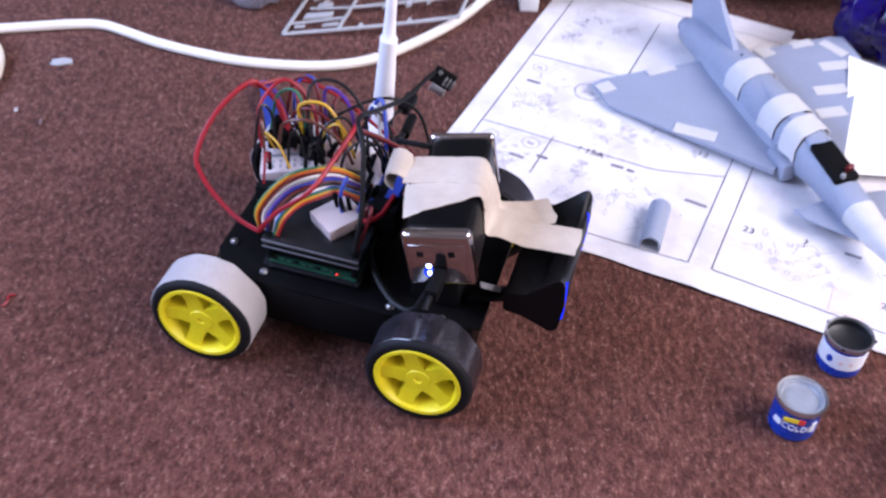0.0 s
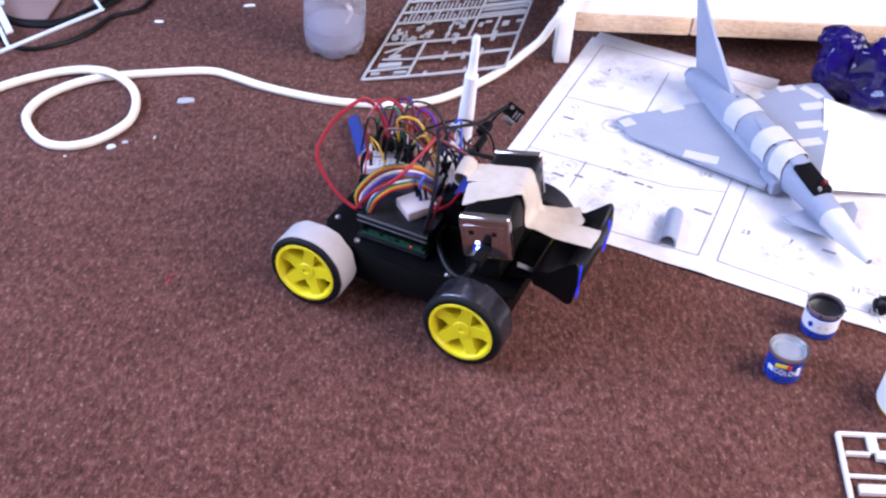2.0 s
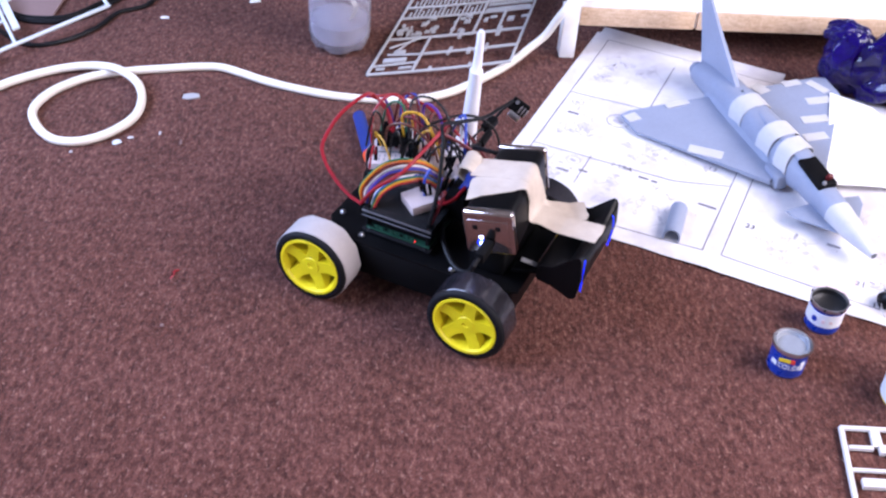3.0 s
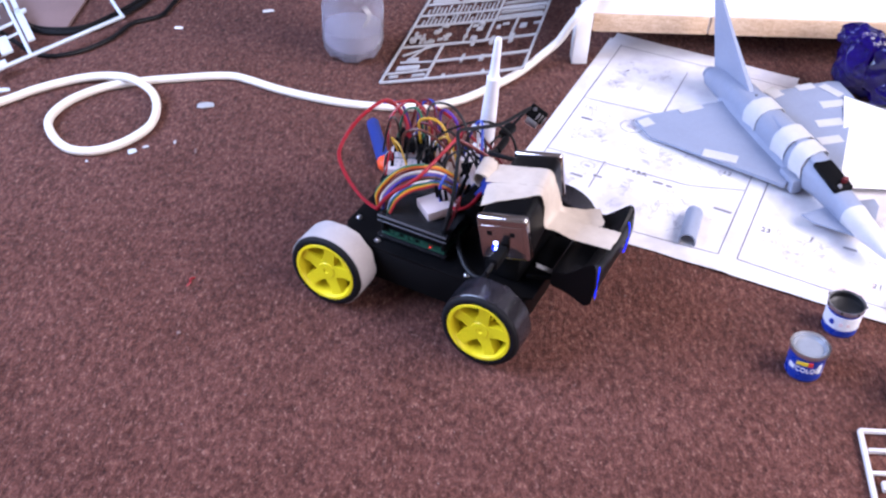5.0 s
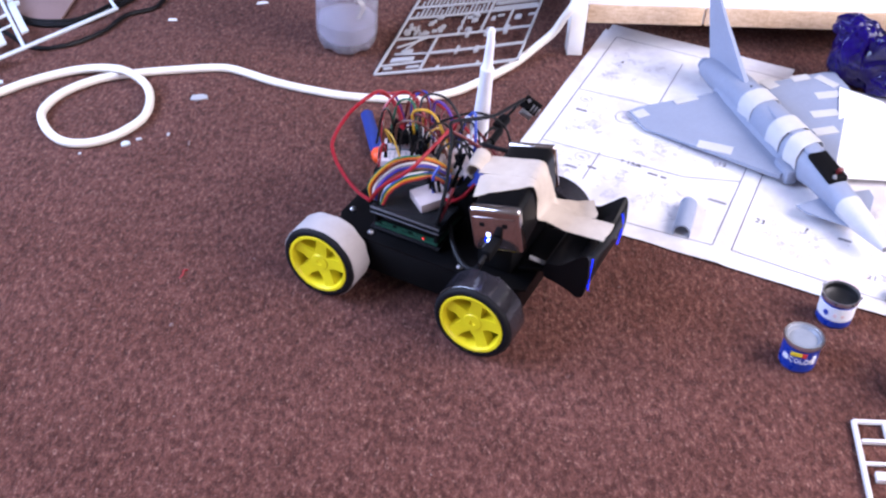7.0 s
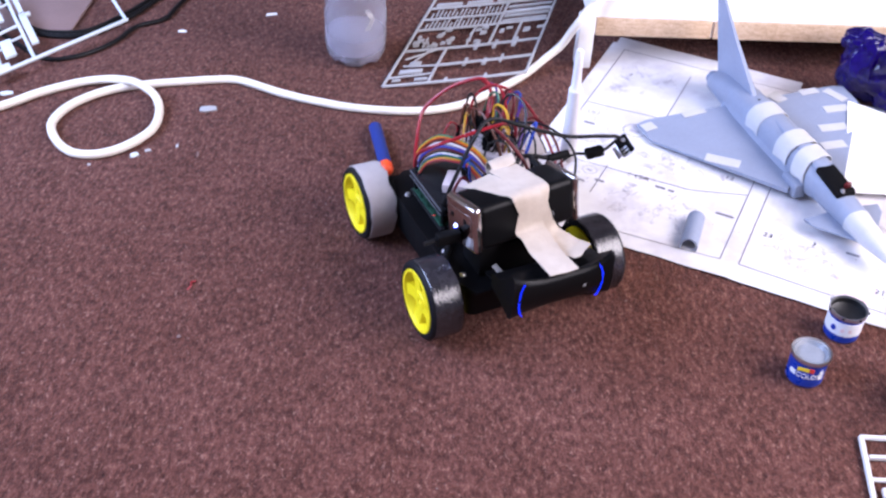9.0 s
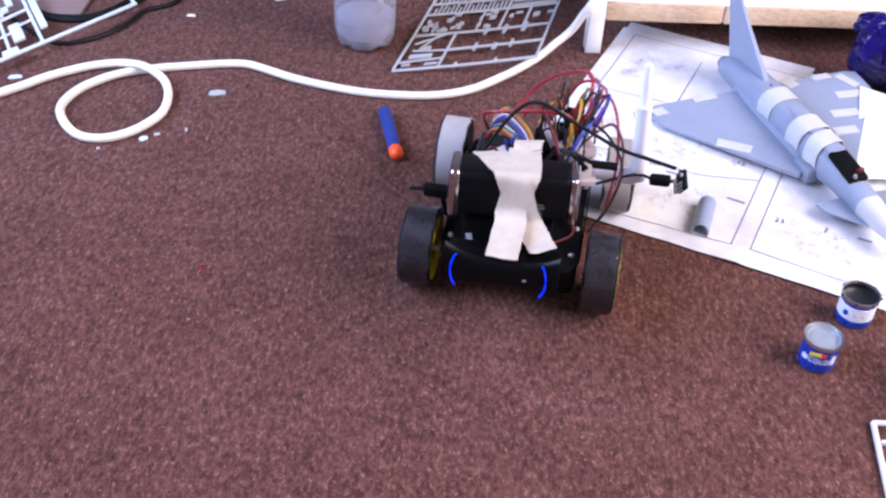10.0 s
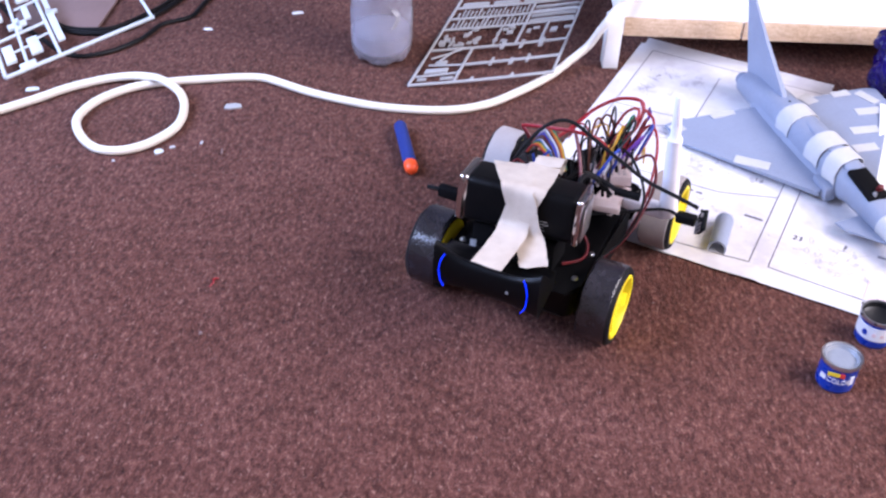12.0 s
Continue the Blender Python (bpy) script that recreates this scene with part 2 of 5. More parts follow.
def tube(bm, points, radius, sides=8, steps=6, flat=1.0):
    """A round wire or cord along a smooth path."""
    path = smooth_path(points, steps) if steps > 1 else [Vector(q) for q in points]
    up, rings = None, []
    for i, q in enumerate(path):
        way = (path[min(i + 1, len(path) - 1)] - path[max(i - 1, 0)]).normalized()
        if up is None:
            up = way.orthogonal().normalized()
        up = (up - way * up.dot(way)).normalized()
        side = way.cross(up)
        r = radius(i / (len(path) - 1)) if callable(radius) else radius
        rings.append([bm.verts.new(q + r * (math.cos(a) * side * flat + math.sin(a) * up)) for a in (2 * math.pi * k / sides for k in range(sides))])
    for a, b in zip(rings, rings[1:]):
        for k in range(sides):
            bm.faces.new((a[k], b[k], b[(k + 1) % sides], a[(k + 1) % sides]))
    bm.faces.new(rings[0])
    bm.faces.new(rings[-1][::-1])
    return bm


def ribbon(bm, points, sides, width, thick=0.0005, steps=6, ragged=0.0):
    """A strip of tape along a smooth path; sides gives the direction across it at each point."""
    path, across = smooth_path(points, steps), smooth_path(sides, steps)
    rows = []
    for i, (q, s) in enumerate(zip(path, across)):
        way = (path[min(i + 1, len(path) - 1)] - path[max(i - 1, 0)]).normalized()
        s = s.normalized()
        lift = way.cross(s).normalized() * thick
        w = width(i / (len(path) - 1)) if callable(width) else width
        jag = ragged * noise.noise(Vector((i * 0.9, w * 40, q.x * 30)))
        row = []
        for k in range(5):
            u = (k / 4 - 0.5)
            wrinkle = lift * 1.6 * noise.noise(Vector((q.x * 160, q.z * 160, u * 5)))
            end = way * (ragged * 2 * noise.noise(Vector((u * 9, 3.1, i)))) if i in (0, len(path) - 1) else Vector()
            row.append(q + s * (w * u + jag * u) + wrinkle + end)
        rows.append([(bm.verts.new(c + lift), bm.verts.new(c - lift)) for c in row])
    for a, b in zip(rows, rows[1:]):
        for k in range(4):
            bm.faces.new((a[k][0], a[k + 1][0], b[k + 1][0], b[k][0]))
            bm.faces.new((a[k][1], b[k][1], b[k + 1][1], a[k + 1][1]))
        for k in (0, 4):
            bm.faces.new((a[k][0], b[k][0], b[k][1], a[k][1]))
    for r in (rows[0], rows[-1]):
        for k in range(4):
            bm.faces.new((r[k][0], r[k + 1][0], r[k + 1][1], r[k][1]))
    return bm


def slab(bm, outline, z0, z1, bevel=0.0):
    """A flat plate with the given outline in x and y."""
    low = [bm.verts.new((x, y, z0)) for x, y in outline]
    high = [bm.verts.new((x, y, z1)) for x, y in outline]
    n = len(outline)
    faces = [bm.faces.new(high), bm.faces.new(low[::-1])]
    faces += [bm.faces.new((low[k], low[(k + 1) % n], high[(k + 1) % n], high[k])) for k in range(n)]
    if bevel:
        bmesh.ops.bevel(bm, geom=[e for e in faces[0].edges], offset=bevel, segments=2, profile=0.5, affect="EDGES")
    return bm


def loft(bm, sections, closed_ends=True):
    """A skin over closed sections of equal point counts."""
    rings = [[bm.verts.new(p) for p in s] for s in sections]
    n = len(rings[0])
    for a, b in zip(rings, rings[1:]):
        for k in range(n):
            bm.faces.new((a[k], a[(k + 1) % n], b[(k + 1) % n], b[k]))
    if closed_ends:
        bm.faces.new(rings[0][::-1])
        bm.faces.new(rings[-1])
    return bm


def B():
    return bmesh.new()


def lettering(name, text, size, material, parent, m, bend=0.0, depth=0.0003):
    """Raised lettering from the built-in font; bend wraps it round an upright cylinder of that radius."""
    curve = bpy.data.curves.new(name, "FONT")
    curve.body, curve.size, curve.extrude, curve.align_x, curve.align_y = text, size, depth, "CENTER", "CENTER"
    ob = bpy.data.objects.new(name, curve)
    scene.collection.objects.link(ob)
    bpy.context.view_layer.update()
    data = bpy.data.meshes.new_from_object(ob.evaluated_get(bpy.context.evaluated_depsgraph_get()))
    bpy.data.objects.remove(ob)
    bpy.data.curves.remove(curve)
    if bend:
        for v in data.vertices:
            a, r = v.co.x / bend, bend + v.co.z
            v.co = (r * math.sin(a), -r * math.cos(a), v.co.y)
    data.materials.clear()
    data.materials.append(material)
    made = new(name, data)
    made.parent, made.matrix_basis = parent, m
    return made


# ---- the room ----
def room():
    bm = B()
    n = 60
    verts = [[bm.verts.new((-1.33 + 2.66 * i / n, -2.5 + 5 * j / n, 0.0)) for j in range(n + 1)] for i in range(n + 1)]
    for i in range(n):
        for j in range(n):
            bm.faces.new((verts[i][j], verts[i + 1][j], verts[i + 1][j + 1], verts[i][j + 1]))
    tagged(part("floor", bm, CARPET), "brown speckled short-pile carpet", "carpet", kind="structure")
    tagged(part("ceiling", box(B(), (0, 0, 2.45), (2.66, 5.0, 0.1)), CEILING), "plain white painted ceiling", "ceiling", kind="structure")

    def wall(name, side, along, opening=None):
        """A wall 0.12 m thick along x or y, with a window opening if one is given."""
        bm = B()
        half = 2.5 if along == "y" else 1.21
        spans = [(-half, half, 0.0, 2.4)]
        if opening:
            a, b, low, high = opening
            spans = [(-2.5, a, 0.0, 2.4), (b, 2.5, 0.0, 2.4), (a, b, 0.0, low), (a, b, high, 2.4)]
        for a, b, low, high in spans:
            mid, size = (a + b) / 2, b - a
            centre = (side, mid, (low + high) / 2) if along == "y" else (mid, side, (low + high) / 2)
            box(bm, centre, (0.12, size, high - low) if along == "y" else (size, 0.12, high - low))
        tagged(part(name, bm, WALL), "plain pale painted plaster wall", "wall", kind="structure")

    wall("wall_east", 1.27, "y", (-1.30, 0.40, 0.48, 1.42))
    wall("wall_west", -1.27, "y", (-0.95, 0.55, 0.48, 1.42))
    wall("wall_north", 2.44, "x")
    wall("wall_south", -2.44, "x")


room()


# ---- the low white board on its leg ----
def low_shelf():
    base = thing("low_shelf", "low white laminated shelf with a raw chipboard front edge", "shelf", pose(0.116, 0.353, 0, 0, 0, 3.0))
    part("tabletop", box(B(), (0.5325, 0.235, 0.0495), (1.035, 0.462, 0.021), 0.0006), LAMINATE, base)
    for k, (a, b) in enumerate(((0.019, 0.1462), (0.1492, 0.62), (0.622, 1.05))):
        part("edge_strip", box(B(), ((a + b) / 2, 0.002, 0.0493), (b - a, 0.004, 0.0206), 0.0004), CHIPBOARD, base, "raw sawn chipboard edge")
    part("leg", box(B(), (0.0085, 0.006, 0.030), (0.017, 0.02, 0.060), 0.001), LAMINATE, base, "square white leg")
    part("leg", box(B(), (0.0085, 0.45, 0.030), (0.017, 0.02, 0.060), 0.001), LAMINATE, base, "square white leg")
    # added black panel puts the shade below the shelf into colour
    part("shade_panel", box(B(), (0.53, 0.30, 0.0195), (1.02, 0.012, 0.039), 0.0006), BLACK_MATT, base, "black panel for the shade under the shelf")


low_shelf()

# ---- the instruction sheets ----
SHEET = pose(0.0, 0.0, 0.0, 0, 0, -23.3)  # x runs along the near edge, y along the left edge


def sheet_height(u, v):
    edge = max(0.0, 1 - abs(v - 0.0825) / 0.05)
    return 0.0012 + 0.0016 * (0.5 + 0.5 * noise.noise(Vector((u * 9, v * 9, 0.3)))) + 0.0022 * edge * max(0.0, noise.noise(Vector((u * 22, 1.7, 0)))) \
        + 0.0012 * math.exp(-((u - 0.209) / 0.006) ** 2)


def paper_sheet(name, label, u0, u1, v0, v1, lift, skew=0.0, cols=60, rows=50):
    bm = B()
    top, low = [], []
    for i in range(cols + 1):
        for j in range(rows + 1):
            u, v = u0 + (u1 - u0) * i / cols, v0 + (v1 - v0) * j / rows
            wave = 0.0012 * noise.noise(Vector((u * 30, 5.0, lift * 900))) * (1 if j in (0, rows) else 0)
            z = sheet_height(u, v) + lift
            top.append(bm.verts.new((u + skew * v, v + wave, z)))
            low.append(bm.verts.new((u + skew * v, v + wave, z - 0.0004)))
    at = lambda i, j: i * (rows + 1) + j
    for i in range(cols):
        for j in range(rows):
            q = (at(i, j), at(i + 1, j), at(i + 1, j + 1), at(i, j + 1))
            bm.faces.new([top[k] for k in q])
            bm.faces.new([low[k] for k in q[::-1]])
    rim = [at(i, 0) for i in range(cols + 1)] + [at(cols, j) for j in range(1, rows + 1)] + [at(i, rows) for i in range(cols - 1, -1, -1)] + [at(0, j) for j in range(rows - 1, 0, -1)]
    for a, b in zip(rim, rim[1:] + rim[:1]):
        bm.faces.new((low[a], low[b], top[b], top[a]))
    ob = part(name, bm, PAPER, None, "", SHEET)
    return tagged(ob, label, "paper sheet")


def print_strip(bm, a, b, width, lift=0.0004):
    """A printed line on the sheet."""
    a, b = Vector((*a, 0)), Vector((*b, 0))
    n = max(1, int((b - a).length / 0.012))
    side = (b - a).normalized().cross(Vector((0, 0, 1))) * width / 2
    rows = []
    for k in range(n + 1):
        q = a.lerp(b, k / n)
        q.z = sheet_height(q.x, q.y) + lift
        rows.append((bm.verts.new(q + side), bm.verts.new(q - side)))
    for (c, d), (e, f) in zip(rows, rows[1:]):
        bm.faces.new((c, d, f, e))


def instruction_sheets():
    under = paper_sheet("instruction_sheet", "white printed instruction sheet under another, on the carpet", -0.0135, 0.20, 0.20, 0.461, -0.0007, 0.012)
    sheet = paper_sheet("instruction_sheet", "open white instruction sheet with faint line drawings on carpet", -0.0115, 0.432, 0.0825, 0.4446, 0.0)

    lines = [((0.006, 0.0945), (0.2008, 0.105)), ((0.2008, 0.105), (0.2008, 0.245)), ((0.2175, 0.106), (0.2175, 0.238)), ((0.2175, 0.106), (0.424, 0.098)),
             ((0.006, 0.0945), (0.006, 0.432)), ((0.006, 0.191), (0.150, 0.196)), ((0.065, 0.145), (0.065, 0.197)), ((0.006, 0.432), (0.2, 0.432)),
             ((0.091, 0.305), (0.091, 0.408)), ((0.006, 0.301), (0.10, 0.307)), ((0.150, 0.196), (0.2008, 0.214)), ((0.424, 0.098), (0.424, 0.43)), ((0.2175, 0.238), (0.224, 0.252))]
    for a, b in lines:
        bm = B()
        print_strip(bm, a, b, 0.0010)
        part("printed_line", bm, INK_GREY, sheet)
    # drawings of kit parts, each a tangle of faint outlines
    for cx, cy, w, h, count in ((0.05, 0.37, 0.06, 0.06, 26), (0.14, 0.36, 0.05, 0.06, 18), (0.035, 0.25, 0.04, 0.06, 18), (0.035, 0.15, 0.04, 0.05, 22),
                                (0.13, 0.15, 0.08, 0.06, 34), (0.15, 0.24, 0.06, 0.03, 14), (0.27, 0.15, 0.06, 0.05, 20), (0.36, 0.15, 0.07, 0.06, 22),
                                (0.10, 0.225, 0.05, 0.03, 14), (0.30, 0.21, 0.05, 0.03, 12), (0.36, 0.33, 0.05, 0.08, 16)):
        bm = B()
        for _ in range(count):
            x, y, turn = cx + random.uniform(-w, w) / 2, cy + random.uniform(-h, h) / 2, random.uniform(0, 6.28)
            long, thin, sides = random.uniform(0.0012, 0.0060), random.uniform(0.0008, 0.0030), random.choice((4, 4, 6, 10, 12))
            ring = [(x + long * math.cos(6.283 * k / sides) * math.cos(turn) - thin * math.sin(6.283 * k / sides) * math.sin(turn),
                     y + long * math.cos(6.283 * k / sides) * math.sin(turn) + thin * math.sin(6.283 * k / sides) * math.cos(turn)) for k in range(sides)]
            for p, q in zip(ring, ring[1:] + ring[:1]):
                print_strip(bm, p, q, random.uniform(0.0003, 0.0005))
            if random.random() < 0.18:
                pale = B()
                print_strip(pale, ring[0], ring[sides // 2], thin * 1.1, 0.0003)
                part("printed_shading", pale, INK_PALE, sheet)
            if random.random() < 0.5:
                print_strip(bm, (x, y), (x + random.uniform(-0.014, 0.014), y + random.uniform(-0.014, 0.014)), 0.00035)
        for _ in range(count // 2):
            x, y, turn = cx + random.gauss(0, w / 2), cy + random.gauss(0, h / 2), random.uniform(0, 3.14)
            if not (0.010 < x < 0.42 and 0.100 < y < 0.43):
                continue
            long = random.uniform(0.0008, 0.0028)
            print_strip(bm, (x, y), (x + long * math.cos(turn), y + long * math.sin(turn)), random.uniform(0.0006, 0.0013), 0.00045)
        tagged(part("printed_drawing", bm, INK_FAINT, sheet), "faint grey outlines of kit parts", kind="stuff")
    # round detail views
    for cx, cy, r in ((0.0695, 0.2705, 0.012), (0.052, 0.181, 0.007), (0.020, 0.176, 0.006), (0.345, 0.135, 0.007), (0.33, 0.16, 0.005), (0.02, 0.285, 0.006)):
        bm = B()
        for k in range(20):
            a, b = 2 * math.pi * k / 20, 2 * math.pi * (k + 1) / 20
            print_strip(bm, (cx + r * math.cos(a), cy + r * math.sin(a)), (cx + r * math.cos(b), cy + r * math.sin(b)), 0.0007)
        part("printed_circle", bm, INK_FAINT if r < 0.01 else INK_GREY, sheet)
        spot = B()
        print_strip(spot, (cx - r * 0.4, cy), (cx + r * 0.4, cy - r * 0.2), r * 0.45, 0.0003)
        part("printed_shading", spot, INK_FAINT, sheet)
    bm = B()
    print_strip(bm, (0.299, 0.119), (0.333, 0.119), 0.026, 0.00035)
    part("printed_patch", bm, INK_PINK, sheet, "pale pink printed picture")

    def number(text, u, v, size):
        lettering("printed_number", text, size, INK, sheet, Matrix.Translation((u, v, sheet_height(u, v) + 0.0005)) @ pose(0, 0, 0, 0, 0, 0), depth=0.00005)

    number("12", 0.178, 0.2335, 0.0095)
    number("? 15A", 0.098, 0.193, 0.0095)
    number("23", 0.2315, 0.1605, 0.0095)
    number("21", 0.336, 0.127, 0.0095)
    number("?", 0.356, 0.1262, 0.013)
    number("?", 0.272, 0.166, 0.013)
    number("19", 0.353, 0.104, 0.0095)
    number("7", 0.030, 0.378, 0.008)
    for u, v, w in ((0.117, 0.186, 0.010), (0.180, 0.172, 0.010), (0.190, 0.1715, 0.007), (0.130, 0.1855, 0.006), (0.062, 0.168, 0.009), (0.042, 0.160, 0.012), (0.30, 0.170, 0.012), (0.017, 0.262, 0.012)):
        bm = B()
        print_strip(bm, (u, v), (u + w, v), 0.0032)
        part("printed_bar", bm, INK_GREY, sheet)


instruction_sheets()


# ---- the model aeroplane ----
def aeroplane():
    base = thing("model_aeroplane", "grey jet aeroplane model with masking tape, on the sheet", "model aeroplane",
                 pose(0.2818, 0.2785, 0.0030, 4, 0, -72.0))

    def ring(x, half, low, high, square=2.6, lean=0.0):
        pts = []
        for k in range(24):
            a = 2 * math.pi * k / 24
            c, s = math.cos(a), math.sin(a)
            pts.append((x, half * math.copysign(abs(c) ** (2 / square), c) + lean, (low + high) / 2 + (high - low) / 2 * math.copysign(abs(s) ** (2 / square), s)))
        return pts

    body = [(-0.036, 0.021, 0.006, 0.024), (-0.033, 0.024, 0.003, 0.027), (-0.012, 0.0250, 0.001, 0.032), (0.02, 0.0255, 0.003, 0.035), (0.06, 0.0265, 0.002, 0.037), (0.11, 0.027, 0.002, 0.038), (0.15, 0.026, 0.002, 0.039),
            (0.165, 0.021, 0.004, 0.038), (0.182, 0.0165, 0.006, 0.036), (0.205, 0.0155, 0.007, 0.033), (0.230, 0.0145, 0.008, 0.030), (0.255, 0.0115, 0.010, 0.027), (0.275, 0.0075, 0.012, 0.023), (0.290, 0.0032, 0.014, 0.019)]
    body = [(x, half * (0.68 if x < 0.16 else 0.84), low, high) for x, half, low, high in body]
    part("fuselage", loft(B(), [ring(*s) for s in body]), KIT, base)
    part("nose_cone", loft(B(), [ring(x, half + 0.0004, low - 0.0004, high + 0.0004) for x, half, low, high in body[-4:]]), MASK_PALE, base, "pale unpainted nose")
    for side in (1, -1):
        part("exhaust", lathe(B(), [(0.0070, 0.0), (0.0078, 0.003), (0.0074, 0.006), (0.0062, 0.006), (0.0055, 0.001), (0, 0.001)], 24,
                              pose(-0.034, 0.0068 * side, 0.016, 0, -90, 0)), KIT_DARK, base)
        wing = [(0.014, 0.014 * side), (0.012, 0.108 * side), (0.016, 0.119 * side), (0.049, 0.117 * side), (0.164, 0.030 * side), (0.150, 0.014 * side)]
        bm = B()
        high = [bm.verts.new((x, y, 0.0125 + 0.0020 * (1 - abs(y) / 0.13))) for x, y in wing]
        low = [bm.verts.new((x, y, 0.0108 - 0.002 * (1 - abs(y) / 0.13))) for x, y in wing]
        bm.faces.new(high), bm.faces.new(low)
        for k in range(6):
            bm.faces.new((low[k], low[(k + 1) % 6], high[(k + 1) % 6], high[k]))
        part("wing", bm, KIT, base)
        part("canard", slab(B(), [(0.205, 0.011 * side), (0.250, 0.009 * side), (0.220, 0.035 * side), (0.208, 0.038 * side)], 0.0120, 0.0138, 0.0006), KIT, base)
        part("wing_root", loft(B(), [[(x, side * (0.0150 + u * w), 0.0115 + h * (1 - u) ** 2) for u in (0, 0.2, 0.45, 0.7, 1.0)] + [(x, side * (0.0150 + w), 0.0095), (x, side * 0.0150, 0.0095)]
                                    for x, w, h in ((0.006, 0.004, 0.010), (0.03, 0.009, 0.015), (0.08, 0.010, 0.016), (0.13, 0.009, 0.015), (0.150, 0.004, 0.010))]), KIT, base)
        part("intake", box(B(), (0.156, 0.019 * side, 0.012), (0.026, 0.013, 0.016), 0.003), KIT, base)
    fin = B()
    outline = [(-0.036, 0.020), (-0.0480, 0.056), (-0.0640, 0.106), (-0.0535, 0.1075), (-0.0129, 0.0727), (0.042, 0.032)]
    sides = [[fin.verts.new((x, s * (0.0026 - 0.018 * (z - 0.030) / 0.9), z)) for x, z in outline] for s in (1, -1)]
    fin.faces.new(sides[0]), fin.faces.new(sides[1][::-1])
    for k in range(6):
        fin.faces.new((sides[0][k], sides[0][(k + 1) % 6], sides[1][(k + 1) % 6], sides[1][k]))
    part("fin", fin, KIT, base)
    part("spine", loft(B(), [ring(0.084, 0.005, 0.032, 0.0380), ring(0.104, 0.008, 0.033, 0.0400), ring(0.16, 0.009, 0.033, 0.0405), ring(0.172, 0.009, 0.032, 0.0400)]), KIT, base)
    part("hole", lathe(B(), [(0, 0.0005), (0.0013, 0.0005), (0.0013, 0.0)], 12, pose(0.0455, 0.0, 0.0362)), BLACK, base)
    part("cockpit", box(B(), (0.190, 0.0, 0.0350), (0.040, 0.019, 0.007), 0.002, pose(0, 0, 0, 0, 5, 0)), BLACK_MATT, base, "open black cockpit")
    part("seat", box(B(), (0.204, 0.003, 0.040), (0.004, 0.006, 0.007), 0.0015, pose(0, 0, 0, 0, 18, 0)), WIRE["dark_red"], base, "small dark red ejector seat")
    part("headrest", box(B(), (0.208, -0.004, 0.0370), (0.004, 0.004, 0.006), 0.002), WIRE["grey"], base)
    # masking tape
    def band(x, half, low, high, wide, skew=0.0):
        pts, across = [], []
        for k in range(11):
            a = math.pi * (k / 10)
            pts.append((x + skew * (k / 10 - 0.5), (half + 0.0012) * math.copysign(abs(math.cos(a)) ** 0.75, math.cos(a)), (low + high) / 2 + ((high - low) / 2 + 0.0012) * abs(math.sin(a)) ** 0.75))
            across.append((1, 0.1 * skew * 20, 0))
        part("tape_strip", ribbon(B(), pts, across, wide, 0.0003, 3, 0.002), MASK_PALE, base, "pale masking tape")

    band(0.0655, 0.0181, 0.002, 0.0368, 0.023, 0.008)
    band(0.1225, 0.0182, 0.002, 0.0400, 0.023, 0.006)
    band(0.1500, 0.0180, 0.002, 0.0402, 0.020, 0.016)
    for x, y, w, d, turn in ((0.103, -0.0665, 0.013, 0.034, -40), (0.025, -0.110, 0.013, 0.014, 10), (0.0165, -0.056, 0.009, 0.026, 5), (0.016, 0.078, 0.010, 0.020, 0), (0.030, 0.101, 0.026, 0.010, 20),
                             (0.054, 0.088, 0.012, 0.026, -8), (0.084, 0.066, 0.012, 0.028, -8), (0.0165, 0.040, 0.018, 0.014, 15), (0.112, 0.050, 0.012, 0.024, -5), (0.100, 0.014, 0.010, 0.010, 20)):
        part("tape_tab", box(B(), (x, y, 0.0150 - 0.002 * abs(y) / 0.13), (w, d, 0.0005), 0.0, pose(0, 0, 0, 0, 0, turn)), MASK_PALE, base, "pale masking tape")
    bm = B()
    grid = [[bm.verts.new((0.046 + 0.128 * i / 8 + 0.030 * j / 8, 0.106 - 0.080 * i / 8 + (0.034 + 0.070 * i / 8) * j / 8, 0.0150 - 0.010 * (i / 8) ** 2 + 0.002 * math.sin(i * 0.6) * j / 8 - 0.007 * j / 8)) for j in range(9)] for i in range(9)]
    for i in range(8):
        for j in range(8):
            bm.faces.new((grid[i][j], grid[i + 1][j], grid[i + 1][j + 1], grid[i][j + 1]))
    part("masking_paper", bm, PAPER_PLAIN, base, "plain white paper taped over the wing")


aeroplane()


def half_tube():
    base = pose(0.2055, 0.049, 0.003, 0, 0, 73)
    bm = B()
    rings = []
    for x in (-0.0225, -0.018, 0.018, 0.0225):
        outer = [(x, 0.008 * math.cos(a), 0.009 * math.sin(a)) for a in (math.radians(-20 + 220 * k / 18) for k in range(19))]
        inner = [(x, 0.0066 * math.cos(a), 0.0076 * math.sin(a)) for a in (math.radians(200 - 220 * k / 18) for k in range(19))]
        rings.append([(p[0], p[1], p[2] + 0.003) for p in outer + inner])
    loft(bm, rings)
    tagged(part("kit_tube", bm, KIT, None, "", base), "loose grey plastic half tube lying on the instruction sheet", "model part")


half_tube()


